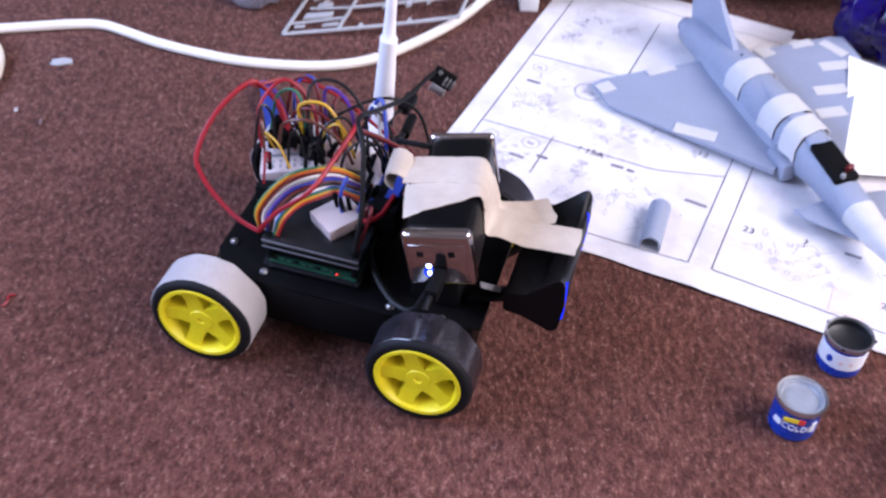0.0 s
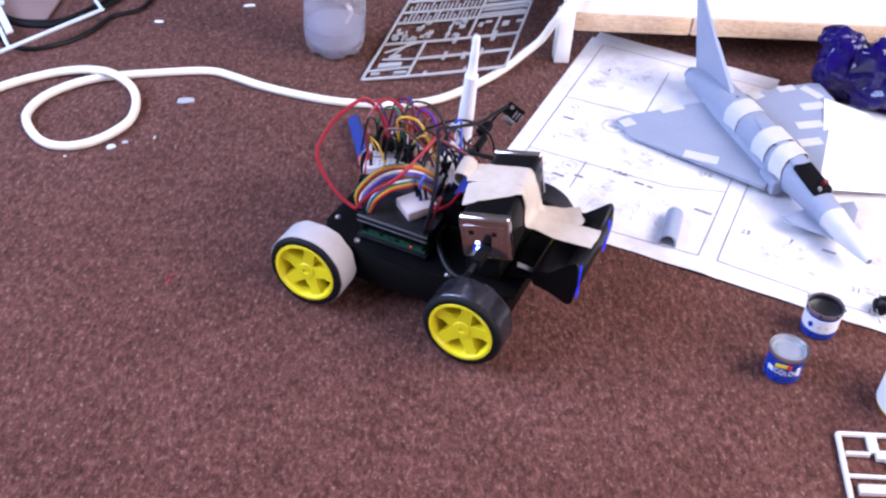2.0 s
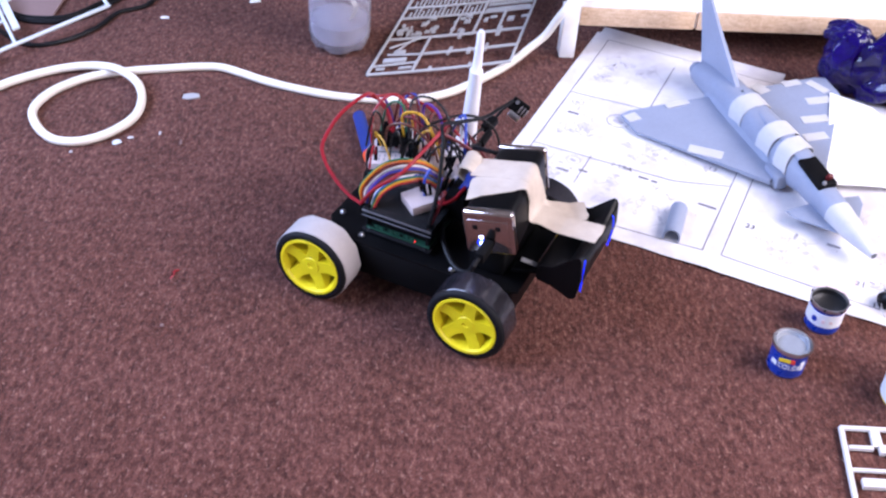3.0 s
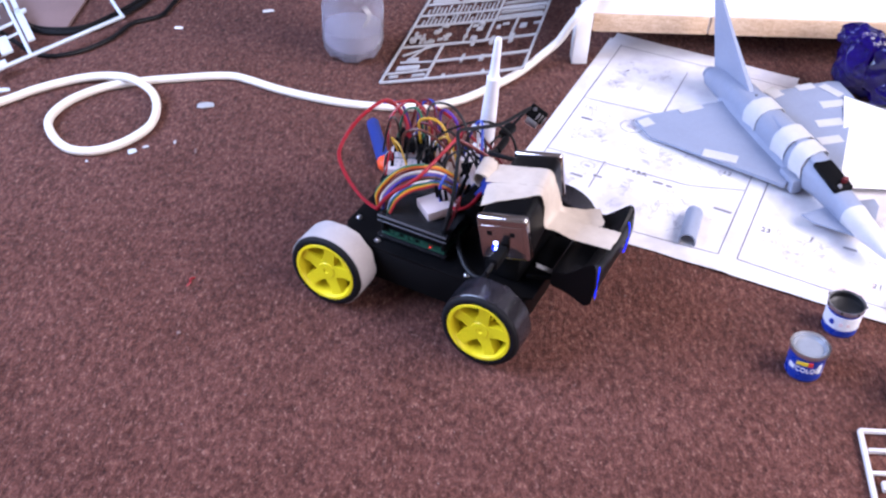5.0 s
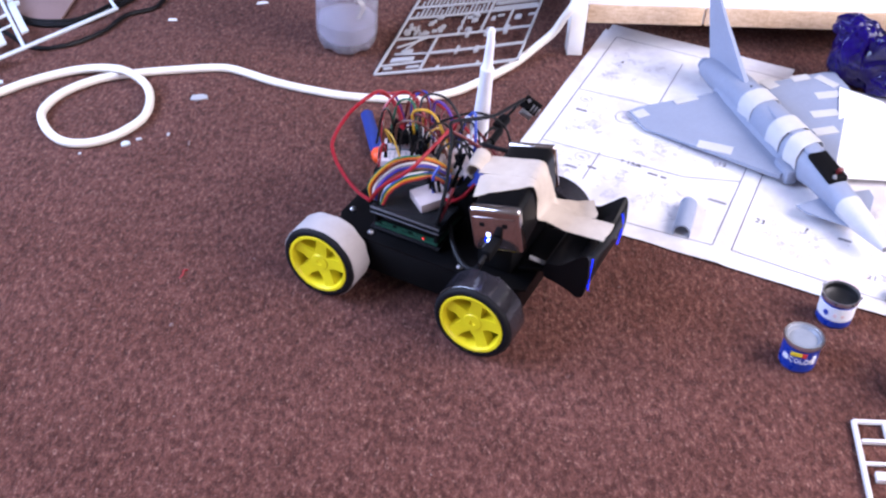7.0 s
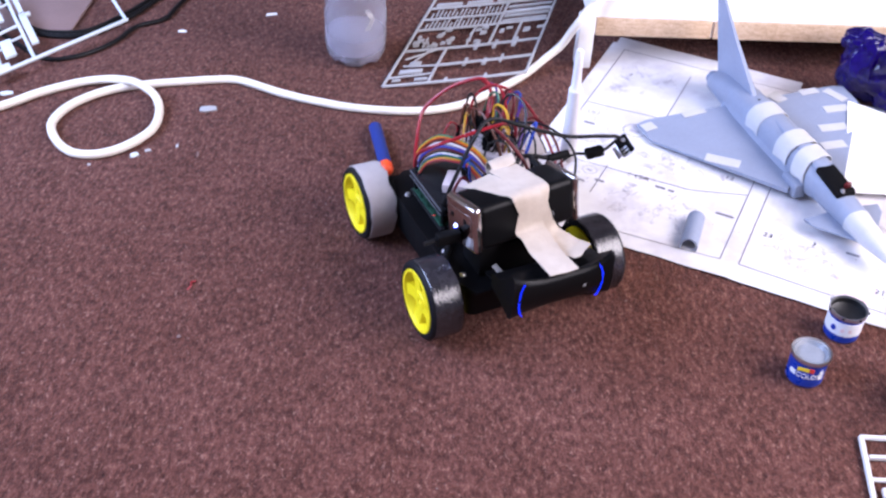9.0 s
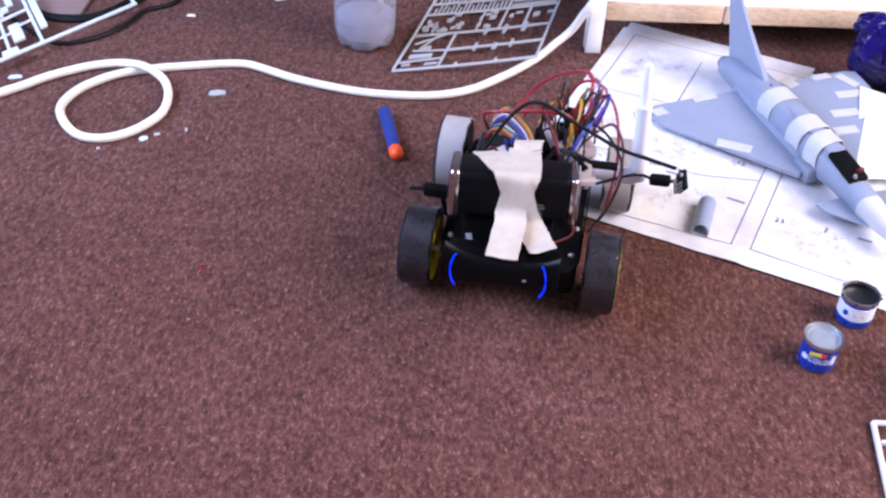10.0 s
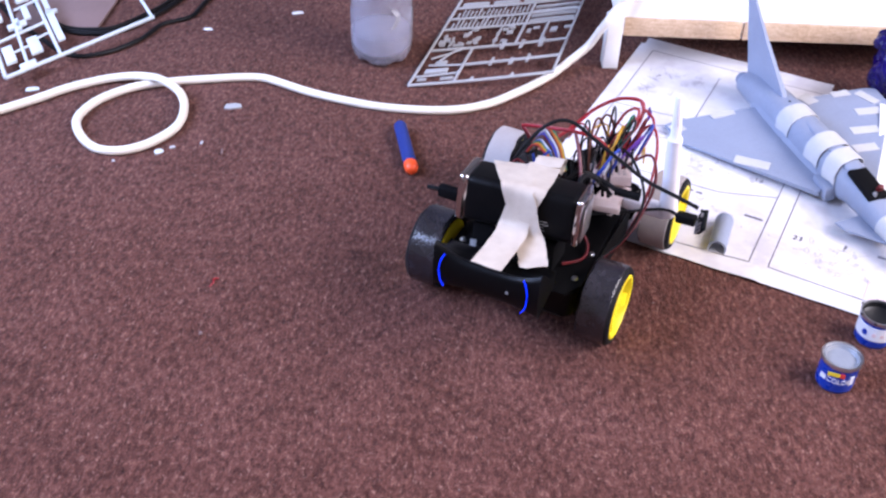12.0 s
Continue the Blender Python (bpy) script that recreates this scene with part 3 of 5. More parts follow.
# ---- paint tins ----
def paint_tin(x, y, turn, label, lid, material):
    base = thing("paint_tin", label, "paint tin", pose(x, y, 0, 0, 0, turn) @ Matrix.Diagonal((0.90, 0.90, 1.05, 1)), "paint tins")
    part("body", lathe(B(), [(0, 0.0005), (0.0148, 0.0), (0.0157, 0.0012), (0.0160, 0.0035), (0.0160, 0.0225), (0.0166, 0.0240), (0.0156, 0.0238), (0.0153, 0.0175), (0, 0.0175)], 48), material, base)
    part("rim", lathe(B(), [(0.0162, 0.0225), (0.0172, 0.0232), (0.0175, 0.0250), (0.0171, 0.0264), (0.0158, 0.0262), (0.0154, 0.0246), (0.0154, 0.0225)], 48, closed=True), STEEL, base, "bright steel rim")
    if lid:
        part("lid", lathe(B(), [(0.0154, 0.0250), (0.0140, 0.0252), (0.0132, 0.0238), (0.0122, 0.0228), (0.006, 0.0232), (0, 0.0231)], 48), PAINT_GREY, base, "lid smeared with grey paint")
        part("logo", box(B(), (-0.004, -0.0162, 0.0182), (0.010, 0.0006, 0.0036), 0.0002), TIN_YELLOW, base, "plain yellow mark")
        part("logo_square", box(B(), (0.0032, -0.0161, 0.0182), (0.004, 0.0006, 0.0042), 0.0002), TIN_RED, base, "plain red mark")
        lettering("print", "COLOR", 0.0062, TIN_WHITE, base, Matrix.Translation((0, 0, 0.0118)) @ pose(0, 0, 0, 0, 0, 6), bend=0.0161)
        part("print_bar", box(B(), (-0.0115, -0.0114, 0.0118), (0.0060, 0.0006, 0.0040), 0.0, pose(0, 0, 0, 0, 0, -45)), TIN_WHITE, base)
        part("small_print", box(B(), (0.0115, -0.0114, 0.0130), (0.0040, 0.0006, 0.0080), 0.0, pose(0, 0, 0, 0, 0, 45)), TIN_WHITE, base)
    else:
        part("paint", lathe(B(), [(0.0154, 0.0248), (0.0152, 0.0205), (0.012, 0.0190), (0, 0.0192)], 40), PAINT_BLACK, base, "dark paint inside the open tin")
        part("label_band", lathe(B(), [(0.0160, 0.0075), (0.0163, 0.0077), (0.0163, 0.0200), (0.0160, 0.0202)], 48), TIN_WHITE, base, "white printed label")
        for a, r in ((-28, 0.0026), (2, 0.0018), (26, 0.0016)):
            part("print_dot", lathe(B(), [(0, 0.0003), (r, 0.0003), (r, 0)], 16, pose(0.0162 * math.sin(radians(a)), -0.0162 * math.cos(radians(a)), 0.0135, 90, 0, a)), TIN_BLUE if a < 0 else INK_PINK, base)
        for k in range(7):
            a = -10 - 35 * k
            part("paint_drip", box(B(), (0.0172 * math.sin(a), -0.0172 * math.cos(a), 0.0255), (0.0028, 0.0028, 0.0012), 0.0005), PAINT_BLACK, base)


paint_tin(0.2705, -0.1205, -16, "small closed blue paint tin with a grey-smeared lid", True, TIN_BLUE)
paint_tin(0.3125, -0.0675, -24, "small open blue and white tin of black paint", False, TIN_BLUE)


# ---- glue ----
def glue_bottle():
    base = thing("glue_bottle", "yellow plastic glue bottle with a white label, standing on the carpet", "glue bottle", pose(0.3655, -0.150, 0, 0, 0, 0))
    part("body", lathe(B(), [(0, 0.0), (0.0245, 0.0), (0.0262, 0.002), (0.0262, 0.028), (0.0255, 0.034), (0.021, 0.042), (0.012, 0.048), (0.008, 0.052), (0.008, 0.058), (0, 0.058)], 40), GLUE_YELLOW, base)
    part("label_band", lathe(B(), [(0.0262, 0.003), (0.0266, 0.0034), (0.0266, 0.024), (0.0262, 0.0245)], 40), TIN_WHITE, base, "white paper label")
    part("nozzle", lathe(B(), [(0.0075, 0.058), (0.0075, 0.066), (0.003, 0.080), (0.0015, 0.090), (0, 0.090)], 20), GLUE_YELLOW, base)


def glue_pen():
    base = thing("glue_pen", "yellow glue applicator with a black tip, lying on the sheet", "glue pen", pose(0.371, -0.043, 0.0085, 0, 0, 28))
    part("body", lathe(B(), [(0, 0.0), (0.0068, 0.0), (0.0074, 0.002), (0.0074, 0.075), (0.005, 0.08), (0, 0.08)], 24, pose(0.004, 0, 0, 0, 90, 0)), GLUE_YELLOW, base)
    part("stripe", box(B(), (0.045, -0.0015, 0.0073), (0.072, 0.0022, 0.0008), 0.0002), BLACK, base, "black printed stripe")
    part("tip", lathe(B(), [(0, -0.006), (0.004, -0.0055), (0.0078, -0.002), (0.0078, 0.006), (0.0070, 0.008), (0, 0.008)], 24, pose(0, 0, 0, 0, 90, 0)), BLACK, base, "black cap")
    part("needle", tube(B(), [(-0.005, 0, 0), (-0.008, -0.006, -0.003), (-0.009, -0.012, -0.0065)], 0.0006, 8), STEEL, base, "thin steel needle")


glue_bottle()
glue_pen()


# ---- kit frames ----
def frame_point(origin, ex, ey, tilt, u, v, z=0.0):
    return Vector((origin[0] + ex[0] * u + ey[0] * v, origin[1] + ex[1] * u + ey[1] * v, z + tilt(u, v)))


def kit_frame(label, origin, ex, ey, tilt, runners, lumps, material, r=0.0017):
    base = thing("model_sprue", label, "model sprue", pose(origin[0], origin[1], 0), "model sprues")
    at = lambda u, v, z=0.0: frame_point((0, 0), ex, ey, tilt, u, v, z)
    for (u0, v0), (u1, v1), *w in runners:
        s = w[0] if w else r
        part("runner", tube(B(), [at(u0, v0, r), at((u0 + u1) / 2, (v0 + v1) / 2, r), at(u1, v1, r)], s, 6, 2), material, base)
    for u, v, du, dv, h in lumps:
        bm = B()
        rings = []
        for z, k in ((-h / 2, 0.0), (h / 2 - 0.0005, 0.0), (h / 2, 0.06)):
            corners = ((u + du * k, v + dv * k), (u + du * (1 - k), v + dv * k), (u + du * (1 - k), v + dv * (1 - k)), (u + du * k, v + dv * (1 - k)))
            rings.append([tuple(at(p, q, r + z)) for p, q in corners])
        part("kit_part", loft(bm, rings), material, base)
    return base


def frame_by_bottle():
    rnd = random.Random(4)
    ex, ey = (0.153, 0.026), (0.044, 0.197)
    tilt = lambda u, v: 0.001 + 0.013 * max(0.0, u) ** 1.3
    runners = [((0, 0), (1, 0)), ((0, 0), (0, 1.42)), ((1, 0), (1, 1.42)), ((0.31, 0), (0.31, 0.40)), ((0.31, 0.20), (1, 0.20)), ((0, 0.40), (1, 0.40)), ((0, 0.66), (1, 0.66)), ((0, 0.80), (1, 0.80)),
               ((0, 0.95), (1, 0.95)), ((0, 1.10), (1, 1.10)), ((0, 1.42), (1, 1.42)), ((0.62, 0.40), (0.62, 0.95)), ((0.80, 0.40), (0.80, 0.66)), ((0.45, 0.40), (0.45, 0.66), 0.0013),
               ((0, 0.09), (0.31, 0.11), 0.0013), ((0.06, 0.22), (0.31, 0.20), 0.0013), ((0.30, 0.66), (0.30, 0.80), 0.0013), ((0.05, 0.30), (0.25, 0.40), 0.0011), ((0.12, 0.27), (0.20, 0.40), 0.0011)]
    lumps = [(0.50, 0.17, 0.02, 0.08, 0.003), (0.64, 0.16, 0.03, 0.06, 0.003), (0.76, 0.17, 0.02, 0.08, 0.003), (0.52, 0.36, 0.025, 0.10, 0.003), (0.66, 0.35, 0.025, 0.09, 0.003), (0.80, 0.35, 0.03, 0.10, 0.003),
             (0.42, -0.005, 0.02, 0.04, 0.003), (0.70, -0.005, 0.02, 0.04, 0.003), (0.06, 0.13, 0.16, 0.04, 0.0025), (0.04, 0.05, 0.06, 0.018, 0.002), (0.20, 0.045, 0.09, 0.02, 0.002), (0.10, 0.23, 0.08, 0.03, 0.0025),
             (0.84, 0.52, 0.05, 0.05, 0.002), (0.66, 0.54, 0.03, 0.04, 0.002), (0.70, 0.58, 0.05, 0.02, 0.002), (0.94, 0.55, 0.05, 0.02, 0.002)]
    for k in range(26):
        lumps.append((rnd.uniform(0.02, 0.56), rnd.uniform(0.42, 0.64), rnd.uniform(0.012, 0.05), rnd.uniform(0.012, 0.04), 0.0025))
    for k in range(18):
        lumps.append((0.05 + 0.031 * k, 0.67 + 0.01 * (k % 2), 0.011, 0.07 + 0.03 * (k % 3), 0.0022))
        lumps.append((0.05 + 0.031 * k, 0.82 + 0.02 * (k % 2), 0.010, 0.06 + 0.02 * (k % 3), 0.0022))
    for k in range(4):
        lumps.append((0.64, 0.685 + 0.062 * k, 0.34, 0.018, 0.0025))
        lumps.append((0.04 + 0.24 * k, 0.98, 0.2, 0.03, 0.003))
        lumps.append((0.04 + 0.24 * k, 1.15, 0.16, 0.2, 0.003))
    kit_frame("pale grey plastic sprue of small parts, resting on the cord", (-0.094, 0.280), ex, ey, tilt, runners, lumps, SPRUE)


def frame_by_glue():
    tilt = lambda u, v: 0.001
    runners = [((0, 0), (1, 0), 0.0022), ((0, 0), (0, 1), 0.0022), ((0, 0.25), (1, 0.25)), ((0.21, 0.13), (0.26, 0.25), 0.0014), ((0, 0.52), (1, 0.52)), ((0.5, 0), (0.5, 1)), ((1, 0), (1, 1), 0.0022), ((0, 1), (1, 1), 0.0022)]
    lumps = [(0.14, 0.01, 0.05, 0.10, 0.003), (0.02, 0.11, 0.12, 0.02, 0.003), (0.17, 0.10, 0.10, 0.05, 0.004), (0.42, 0.17, 0.03, 0.08, 0.003), (0.05, 0.30, 0.2, 0.05, 0.004), (0.22, 0.36, 0.15, 0.08, 0.004), (0.6, 0.1, 0.2, 0.08, 0.004)]
    kit_frame("pale plastic sprue with only a few parts, by the glue", (0.2985, -0.1845), (0.15, 0.001), (-0.016, -0.16), tilt, runners, lumps, SPRUE_PALE, 0.0018)


def frame_by_cables():
    tilt = lambda u, v: 0.010 + 0.014 * v
    ex, ey = (0.1128, 0.1533), (-0.0984, 0.1629)
    runners = [((0, 0), (1, 0), 0.0022), ((0, 0), (0.03, 1.2), 0.0022), ((0.351, 0), (0.351, 1.2), 0.0020), ((0.146, 0), (0.20, 1.2)), ((0.99, 0), (0.97, 1.1), 0.0020), ((0.02, 0.35), (0.351, 0.38)),
               ((0.10, 0.20), (0.20, 0.21), 0.0014), ((0.25, 0.25), (0.351, 0.26), 0.0014), ((0.20, 0.62), (0.36, 0.64), 0.0014), ((0.03, 0.78), (0.97, 0.80)), ((0.03, 1.2), (0.97, 1.1), 0.0022), ((0.62, 0.80), (0.64, 1.15), 0.0014)]
    lumps = [(0.375, 0.14, 0.045, 0.34, 0.003), (0.375, 0.44, 0.075, 0.03, 0.003), (0.385, 0.50, 0.030, 0.22, 0.003), (0.195, 0.11, 0.070, 0.17, 0.003), (0.035, 0.11, 0.065, 0.17, 0.003), (0.10, 0.01, 0.10, 0.05, 0.003),
             (0.12, 0.43, 0.12, 0.05, 0.003), (0.17, 0.40, 0.03, 0.12, 0.003), (0.05, 0.55, 0.06, 0.16, 0.003), (0.24, 0.48, 0.04, 0.14, 0.003), (0.23, 0.68, 0.08, 0.06, 0.003), (0.45, 0.86, 0.12, 0.10, 0.003), (0.70, 0.86, 0.16, 0.08, 0.003)]
    kit_frame("pale bluish plastic sprue lying over black cables", (-0.5066, 0.2278), ex, ey, tilt, runners, lumps, SPRUE_BLUE, 0.0018)


frame_by_bottle()
frame_by_glue()
frame_by_cables()


# ---- cords ----
def cords():
    loop = [(-0.62, 0.08), (-0.54, 0.14), (-0.471, 0.200), (-0.450, 0.222), (-0.426, 0.241), (-0.401, 0.254), (-0.372, 0.258), (-0.347, 0.251), (-0.325, 0.231), (-0.315, 0.204), (-0.314, 0.172),
            (-0.326, 0.146), (-0.343, 0.128), (-0.362, 0.120), (-0.382, 0.123), (-0.401, 0.141), (-0.414, 0.166), (-0.413, 0.189), (-0.403, 0.212), (-0.383, 0.234), (-0.363, 0.246), (-0.336, 0.256),
            (-0.302, 0.265), (-0.273, 0.272), (-0.250, 0.274), (-0.230, 0.267), (-0.198, 0.252), (-0.161, 0.240), (-0.119, 0.231), (-0.072, 0.230), (-0.037, 0.236), (-0.008, 0.250), (0.0155, 0.2708),
            (0.0395, 0.2955), (0.0612, 0.3225)]
    rise = [(0.0805, 0.3405, 0.013), (0.0980, 0.3470, 0.028), (0.1075, 0.3425, 0.049), (0.1145, 0.3385, 0.064), (0.1220, 0.3480, 0.0720), (0.135, 0.376, 0.0675), (0.160, 0.44, 0.0650), (0.20, 0.60, 0.0650), (0.22, 0.78, 0.0650)]
    r = 0.0044
    pts = []
    for k, (x, y) in enumerate(loop):
        over = math.exp(-((k - 7) / 1.5) ** 2) * 0.0092
        pts.append((x, y - 1.1 * over, r + over))
    tagged(part("power_cord", tube(B(), pts + rise, r, 12, 5), CORD), "thick white mains cord with one loop, rising onto the shelf", "cord")
    a = [(-0.62, 0.45), (-0.56, 0.38), (-0.50, 0.325), (-0.462, 0.299), (-0.428, 0.310), (-0.400, 0.344), (-0.385, 0.383), (-0.358, 0.405), (-0.350, 0.443), (-0.33, 0.52), (-0.30, 0.65)]
    b = [(-0.60, 0.50), (-0.55, 0.42), (-0.512, 0.373), (-0.486, 0.353), (-0.459, 0.350), (-0.430, 0.359), (-0.407, 0.391), (-0.385, 0.434), (-0.36, 0.52), (-0.34, 0.66)]
    c = [(x - 0.006, y + 0.009) for x, y in b]
    for path, rad in ((a, 0.0026), (b, 0.0030), (c, 0.0026)):
        tagged(part("black_cable", tube(B(), [(x, y, rad) for x, y in path], rad, 8, 5), BLACK_CORD), "black cable curving over the carpet", "cable", "black cables")
    bm = slab(B(), [(-0.07, -0.03), (0.03, -0.045), (0.05, 0.08), (-0.05, 0.09)], 0.001, 0.004, 0.0006)
    tagged(part("cardboard_piece", bm, CARDBOARD, None, "", pose(-0.49, 0.40, 0.0005, 0, 0, 8)), "flat piece of pinkish brown cardboard on the carpet", "cardboard")


cords()


# ---- bottle, bag, dart ----
def plastic_bottle():
    base = thing("plastic_bottle", "cloudy clear plastic drinks bottle standing on the carpet", "bottle", pose(-0.1295, 0.347, 0, 0, 0, 20))
    bm = B()
    prof = [(0.0, 0.006), (0.012, 0.004), (0.022, 0.0005), (0.0285, 0.003), (0.0325, 0.011), (0.034, 0.022), (0.034, 0.060), (0.0325, 0.066), (0.034, 0.072), (0.034, 0.125), (0.030, 0.145), (0.018, 0.172), (0.0135, 0.180), (0.0135, 0.195)]
    lathe(bm, prof + [(r - 0.0012, z) for r, z in prof[::-1] if r > 0.012] + [(0.0, 0.0075)], 60)
    for v in bm.verts:
        if v.co.z < 0.014 and v.co.xy.length > 0.008:
            a = math.atan2(v.co.y, v.co.x)
            v.co.z += 0.0045 * (1 - v.co.z / 0.014) * max(0.0, math.cos(5 * a))
    part("body", bm, BOTTLE, base)
    part("water", lathe(B(), [(0, 0.012), (0.026, 0.012), (0.0318, 0.020), (0.0322, 0.034), (0, 0.0342)], 40), WATER, base, "a little cloudy water")
    part("cap", lathe(B(), [(0, 0.206), (0.0145, 0.206), (0.0152, 0.204), (0.0152, 0.192), (0.0137, 0.192)], 30), TIN_BLUE, base)
    bm = ribbon(B(), [(0.004, -0.0325, 0.072), (0.010, -0.0315, 0.060), (0.004, -0.0328, 0.048)], [(1, 0.3, 0)] * 3, 0.006, 0.0003, 4)
    part("label_scrap", bm, MASK_PALE, base, "torn remains of a label")


def bag():
    """A crumpled film bag: a wide body, a narrow neck and a twisted knob, pinched along ridges."""
    bm = B()
    for centre, size, seed in (((0.034, -0.004, 0.036), (0.050, 0.032, 0.042), 3), ((-0.014, 0.004, 0.036), (0.028, 0.022, 0.040), 11), ((-0.022, 0.010, 0.066), (0.024, 0.017, 0.013), 17)):
        made = bmesh.ops.create_icosphere(bm, subdivisions=5, radius=1.0)["verts"]
        for v in made:
            n = v.co.normalized()
            ridge = sum((0.75 - 2.0 * abs(noise.noise(n * f + Vector((seed, f, 2 * seed))))) * g for f, g in ((1.2, 0.24), (2.4, 0.12), (4.6, 0.015)))
            flat = max(-0.86, n.z)
            v.co = Vector(centre) + Vector((n.x * size[0], n.y * size[1], flat * size[2])) * (0.84 + ridge)
    bmesh.ops.smooth_vert(bm, verts=bm.verts[:], factor=0.5, use_axis_x=True, use_axis_y=True, use_axis_z=True)
    low = min(v.co.z for v in bm.verts)
    for v in bm.verts:
        v.co.z -= low
    tagged(part("plastic_bag", bm, BAG, None, "", pose(0.434, 0.303, 0.001, 0, 0, -8)), "crumpled shiny dark violet plastic bag by the shelf", "plastic bag")


def dart():
    base = thing("foam_dart", "blue foam toy dart with an orange rubber tip", "foam dart", pose(-0.0950, 0.1945, 0.0066, 0, 0, -76.5))
    part("foam_body", lathe(B(), [(0, 0.0), (0.0056, 0.0), (0.0063, 0.001), (0.0063, 0.068), (0, 0.068)], 24, pose(0, 0, 0, 0, 90, 0)), FOAM_BLUE, base)
    part("tip", lathe(B(), [(0.0062, 0.0), (0.0066, 0.001), (0.0066, 0.008), (0.0054, 0.0115), (0.003, 0.0135), (0, 0.014)], 24, pose(0.068, 0, 0, 0, 90, 0)), ORANGE, base, "orange rubber tip")


plastic_bottle()
bag()
dart()


# ---- scraps on the carpet ----
def scraps():
    for x, y, w, d, turn, mat, words in ((-0.269, 0.218, 0.018, 0.010, 12, SPRUE, "grey plastic offcut"), (-0.322, 0.128, 0.009, 0.007, 30, SPRUE_BLUE, "pale blue plastic scrap"), (-0.311, 0.137, 0.006, 0.003, 20, MASK_PALE, "scrap of tape"),
                                         (-0.332, 0.380, 0.010, 0.004, 5, PAPER_PLAIN, "white paper scrap"), (-0.238, 0.433, 0.014, 0.005, 20, PAPER_PLAIN, "white paper scrap"), (-0.480, 0.226, 0.014, 0.007, 15, SPRUE_BLUE, "pale blue plastic scrap"),
                                         (-0.223, -0.118, 0.003, 0.003, 0, CARDBOARD, "tan crumb"), (-0.285, 0.148, 0.002, 0.005, 0, MASK_PALE, "scrap of tape"), (-0.262, 0.135, 0.002, 0.008, 10, CARDBOARD, "tan crumb"), (-0.36, 0.108, 0.003, 0.002, 0, MASK_PALE, "scrap of tape")):
        bm = slab(B(), [(-w / 2, -d / 3), (-w / 5, -d / 2), (w / 2, -d / 4), (w * 0.45, d / 3), (w * 0.1, d / 2), (-w * 0.4, d / 3)], 0.0, 0.0016, 0.0003)
        tagged(part("scrap", bm, mat, None, "", pose(x, y, 0.0008, 3, 2, turn)), words + " lying on the carpet", "scrap", "scraps")
    thread = tube(B(), [(-0.229, -0.062, 0.0010), (-0.2265, -0.058, 0.002), (-0.2275, -0.053, 0.0015), (-0.224, -0.0505, 0.001)], 0.0007, 6)
    tagged(part("red_thread", thread, WIRE["red"]), "short bit of red wire on the carpet", "wire")


scraps()


def lint():
    rnd, bm = random.Random(9), B()
    for _ in range(60):
        x, y, s, a = rnd.uniform(-0.55, 0.35), rnd.uniform(-0.35, 0.45), rnd.uniform(0.0004, 0.0009), rnd.uniform(0, 3.1)
        box(bm, (x, y, 0.0006), (s * 2.2, s, 0.0006), 0.0, Matrix.Rotation(a, 4, "Z"))
    tagged(part("lint", bm, CARDBOARD), "tiny tan bits of lint on the carpet", "lint", kind="stuff")


lint()


# ---- the robot car: x ahead, y to its left ----
CAR_ROWS = [  # seconds, x, y, degrees
    (0.0, -0.0045, -0.0318, -14.8), (0.5, -0.0091, -0.0294, -17.3), (1.0, -0.0131, -0.0270, -19.7), (1.5, -0.0137, -0.0260, -22.4), (2.0, -0.0150, -0.0249, -23.9), (2.5, -0.0146, -0.0250, -24.0),
    (4.5, -0.0134, -0.0252, -25.0), (5.5, -0.0132, -0.0256, -25.6), (7.2, -0.0132, -0.0258, -25.6), (7.8, -0.0124, -0.0240, -26.8), (8.1, -0.0093, -0.0186, -32.8), (8.5, -0.0028, -0.0087, -46.7),
    (8.8, 0.0048, 0.0005, -56.8), (9.0, 0.0092, 0.0046, -63.0), (9.5, 0.0227, 0.0096, -80.3), (10.0, 0.0383, 0.0107, -98.5), (10.3, 0.0453, 0.0076, -107.2), (10.5, 0.0458, 0.0075, -107.9),
    (11.0, 0.0461, 0.0087, -108.2), (11.4, 0.0495, 0.0081, -112.4), (12.0, 0.0501, 0.0078, -112.7)]
HALF_BASE, HALF_TRACK, RADIUS, LIFT = 0.0690, 0.0866, 0.0325, 0.0008

car = thing("robot_car", "black robot car with yellow wheels, loose wires and taped battery", "robot car", pose(*CAR_ROWS[0][1:3], LIFT, 0, 0, CAR_ROWS[0][3]))


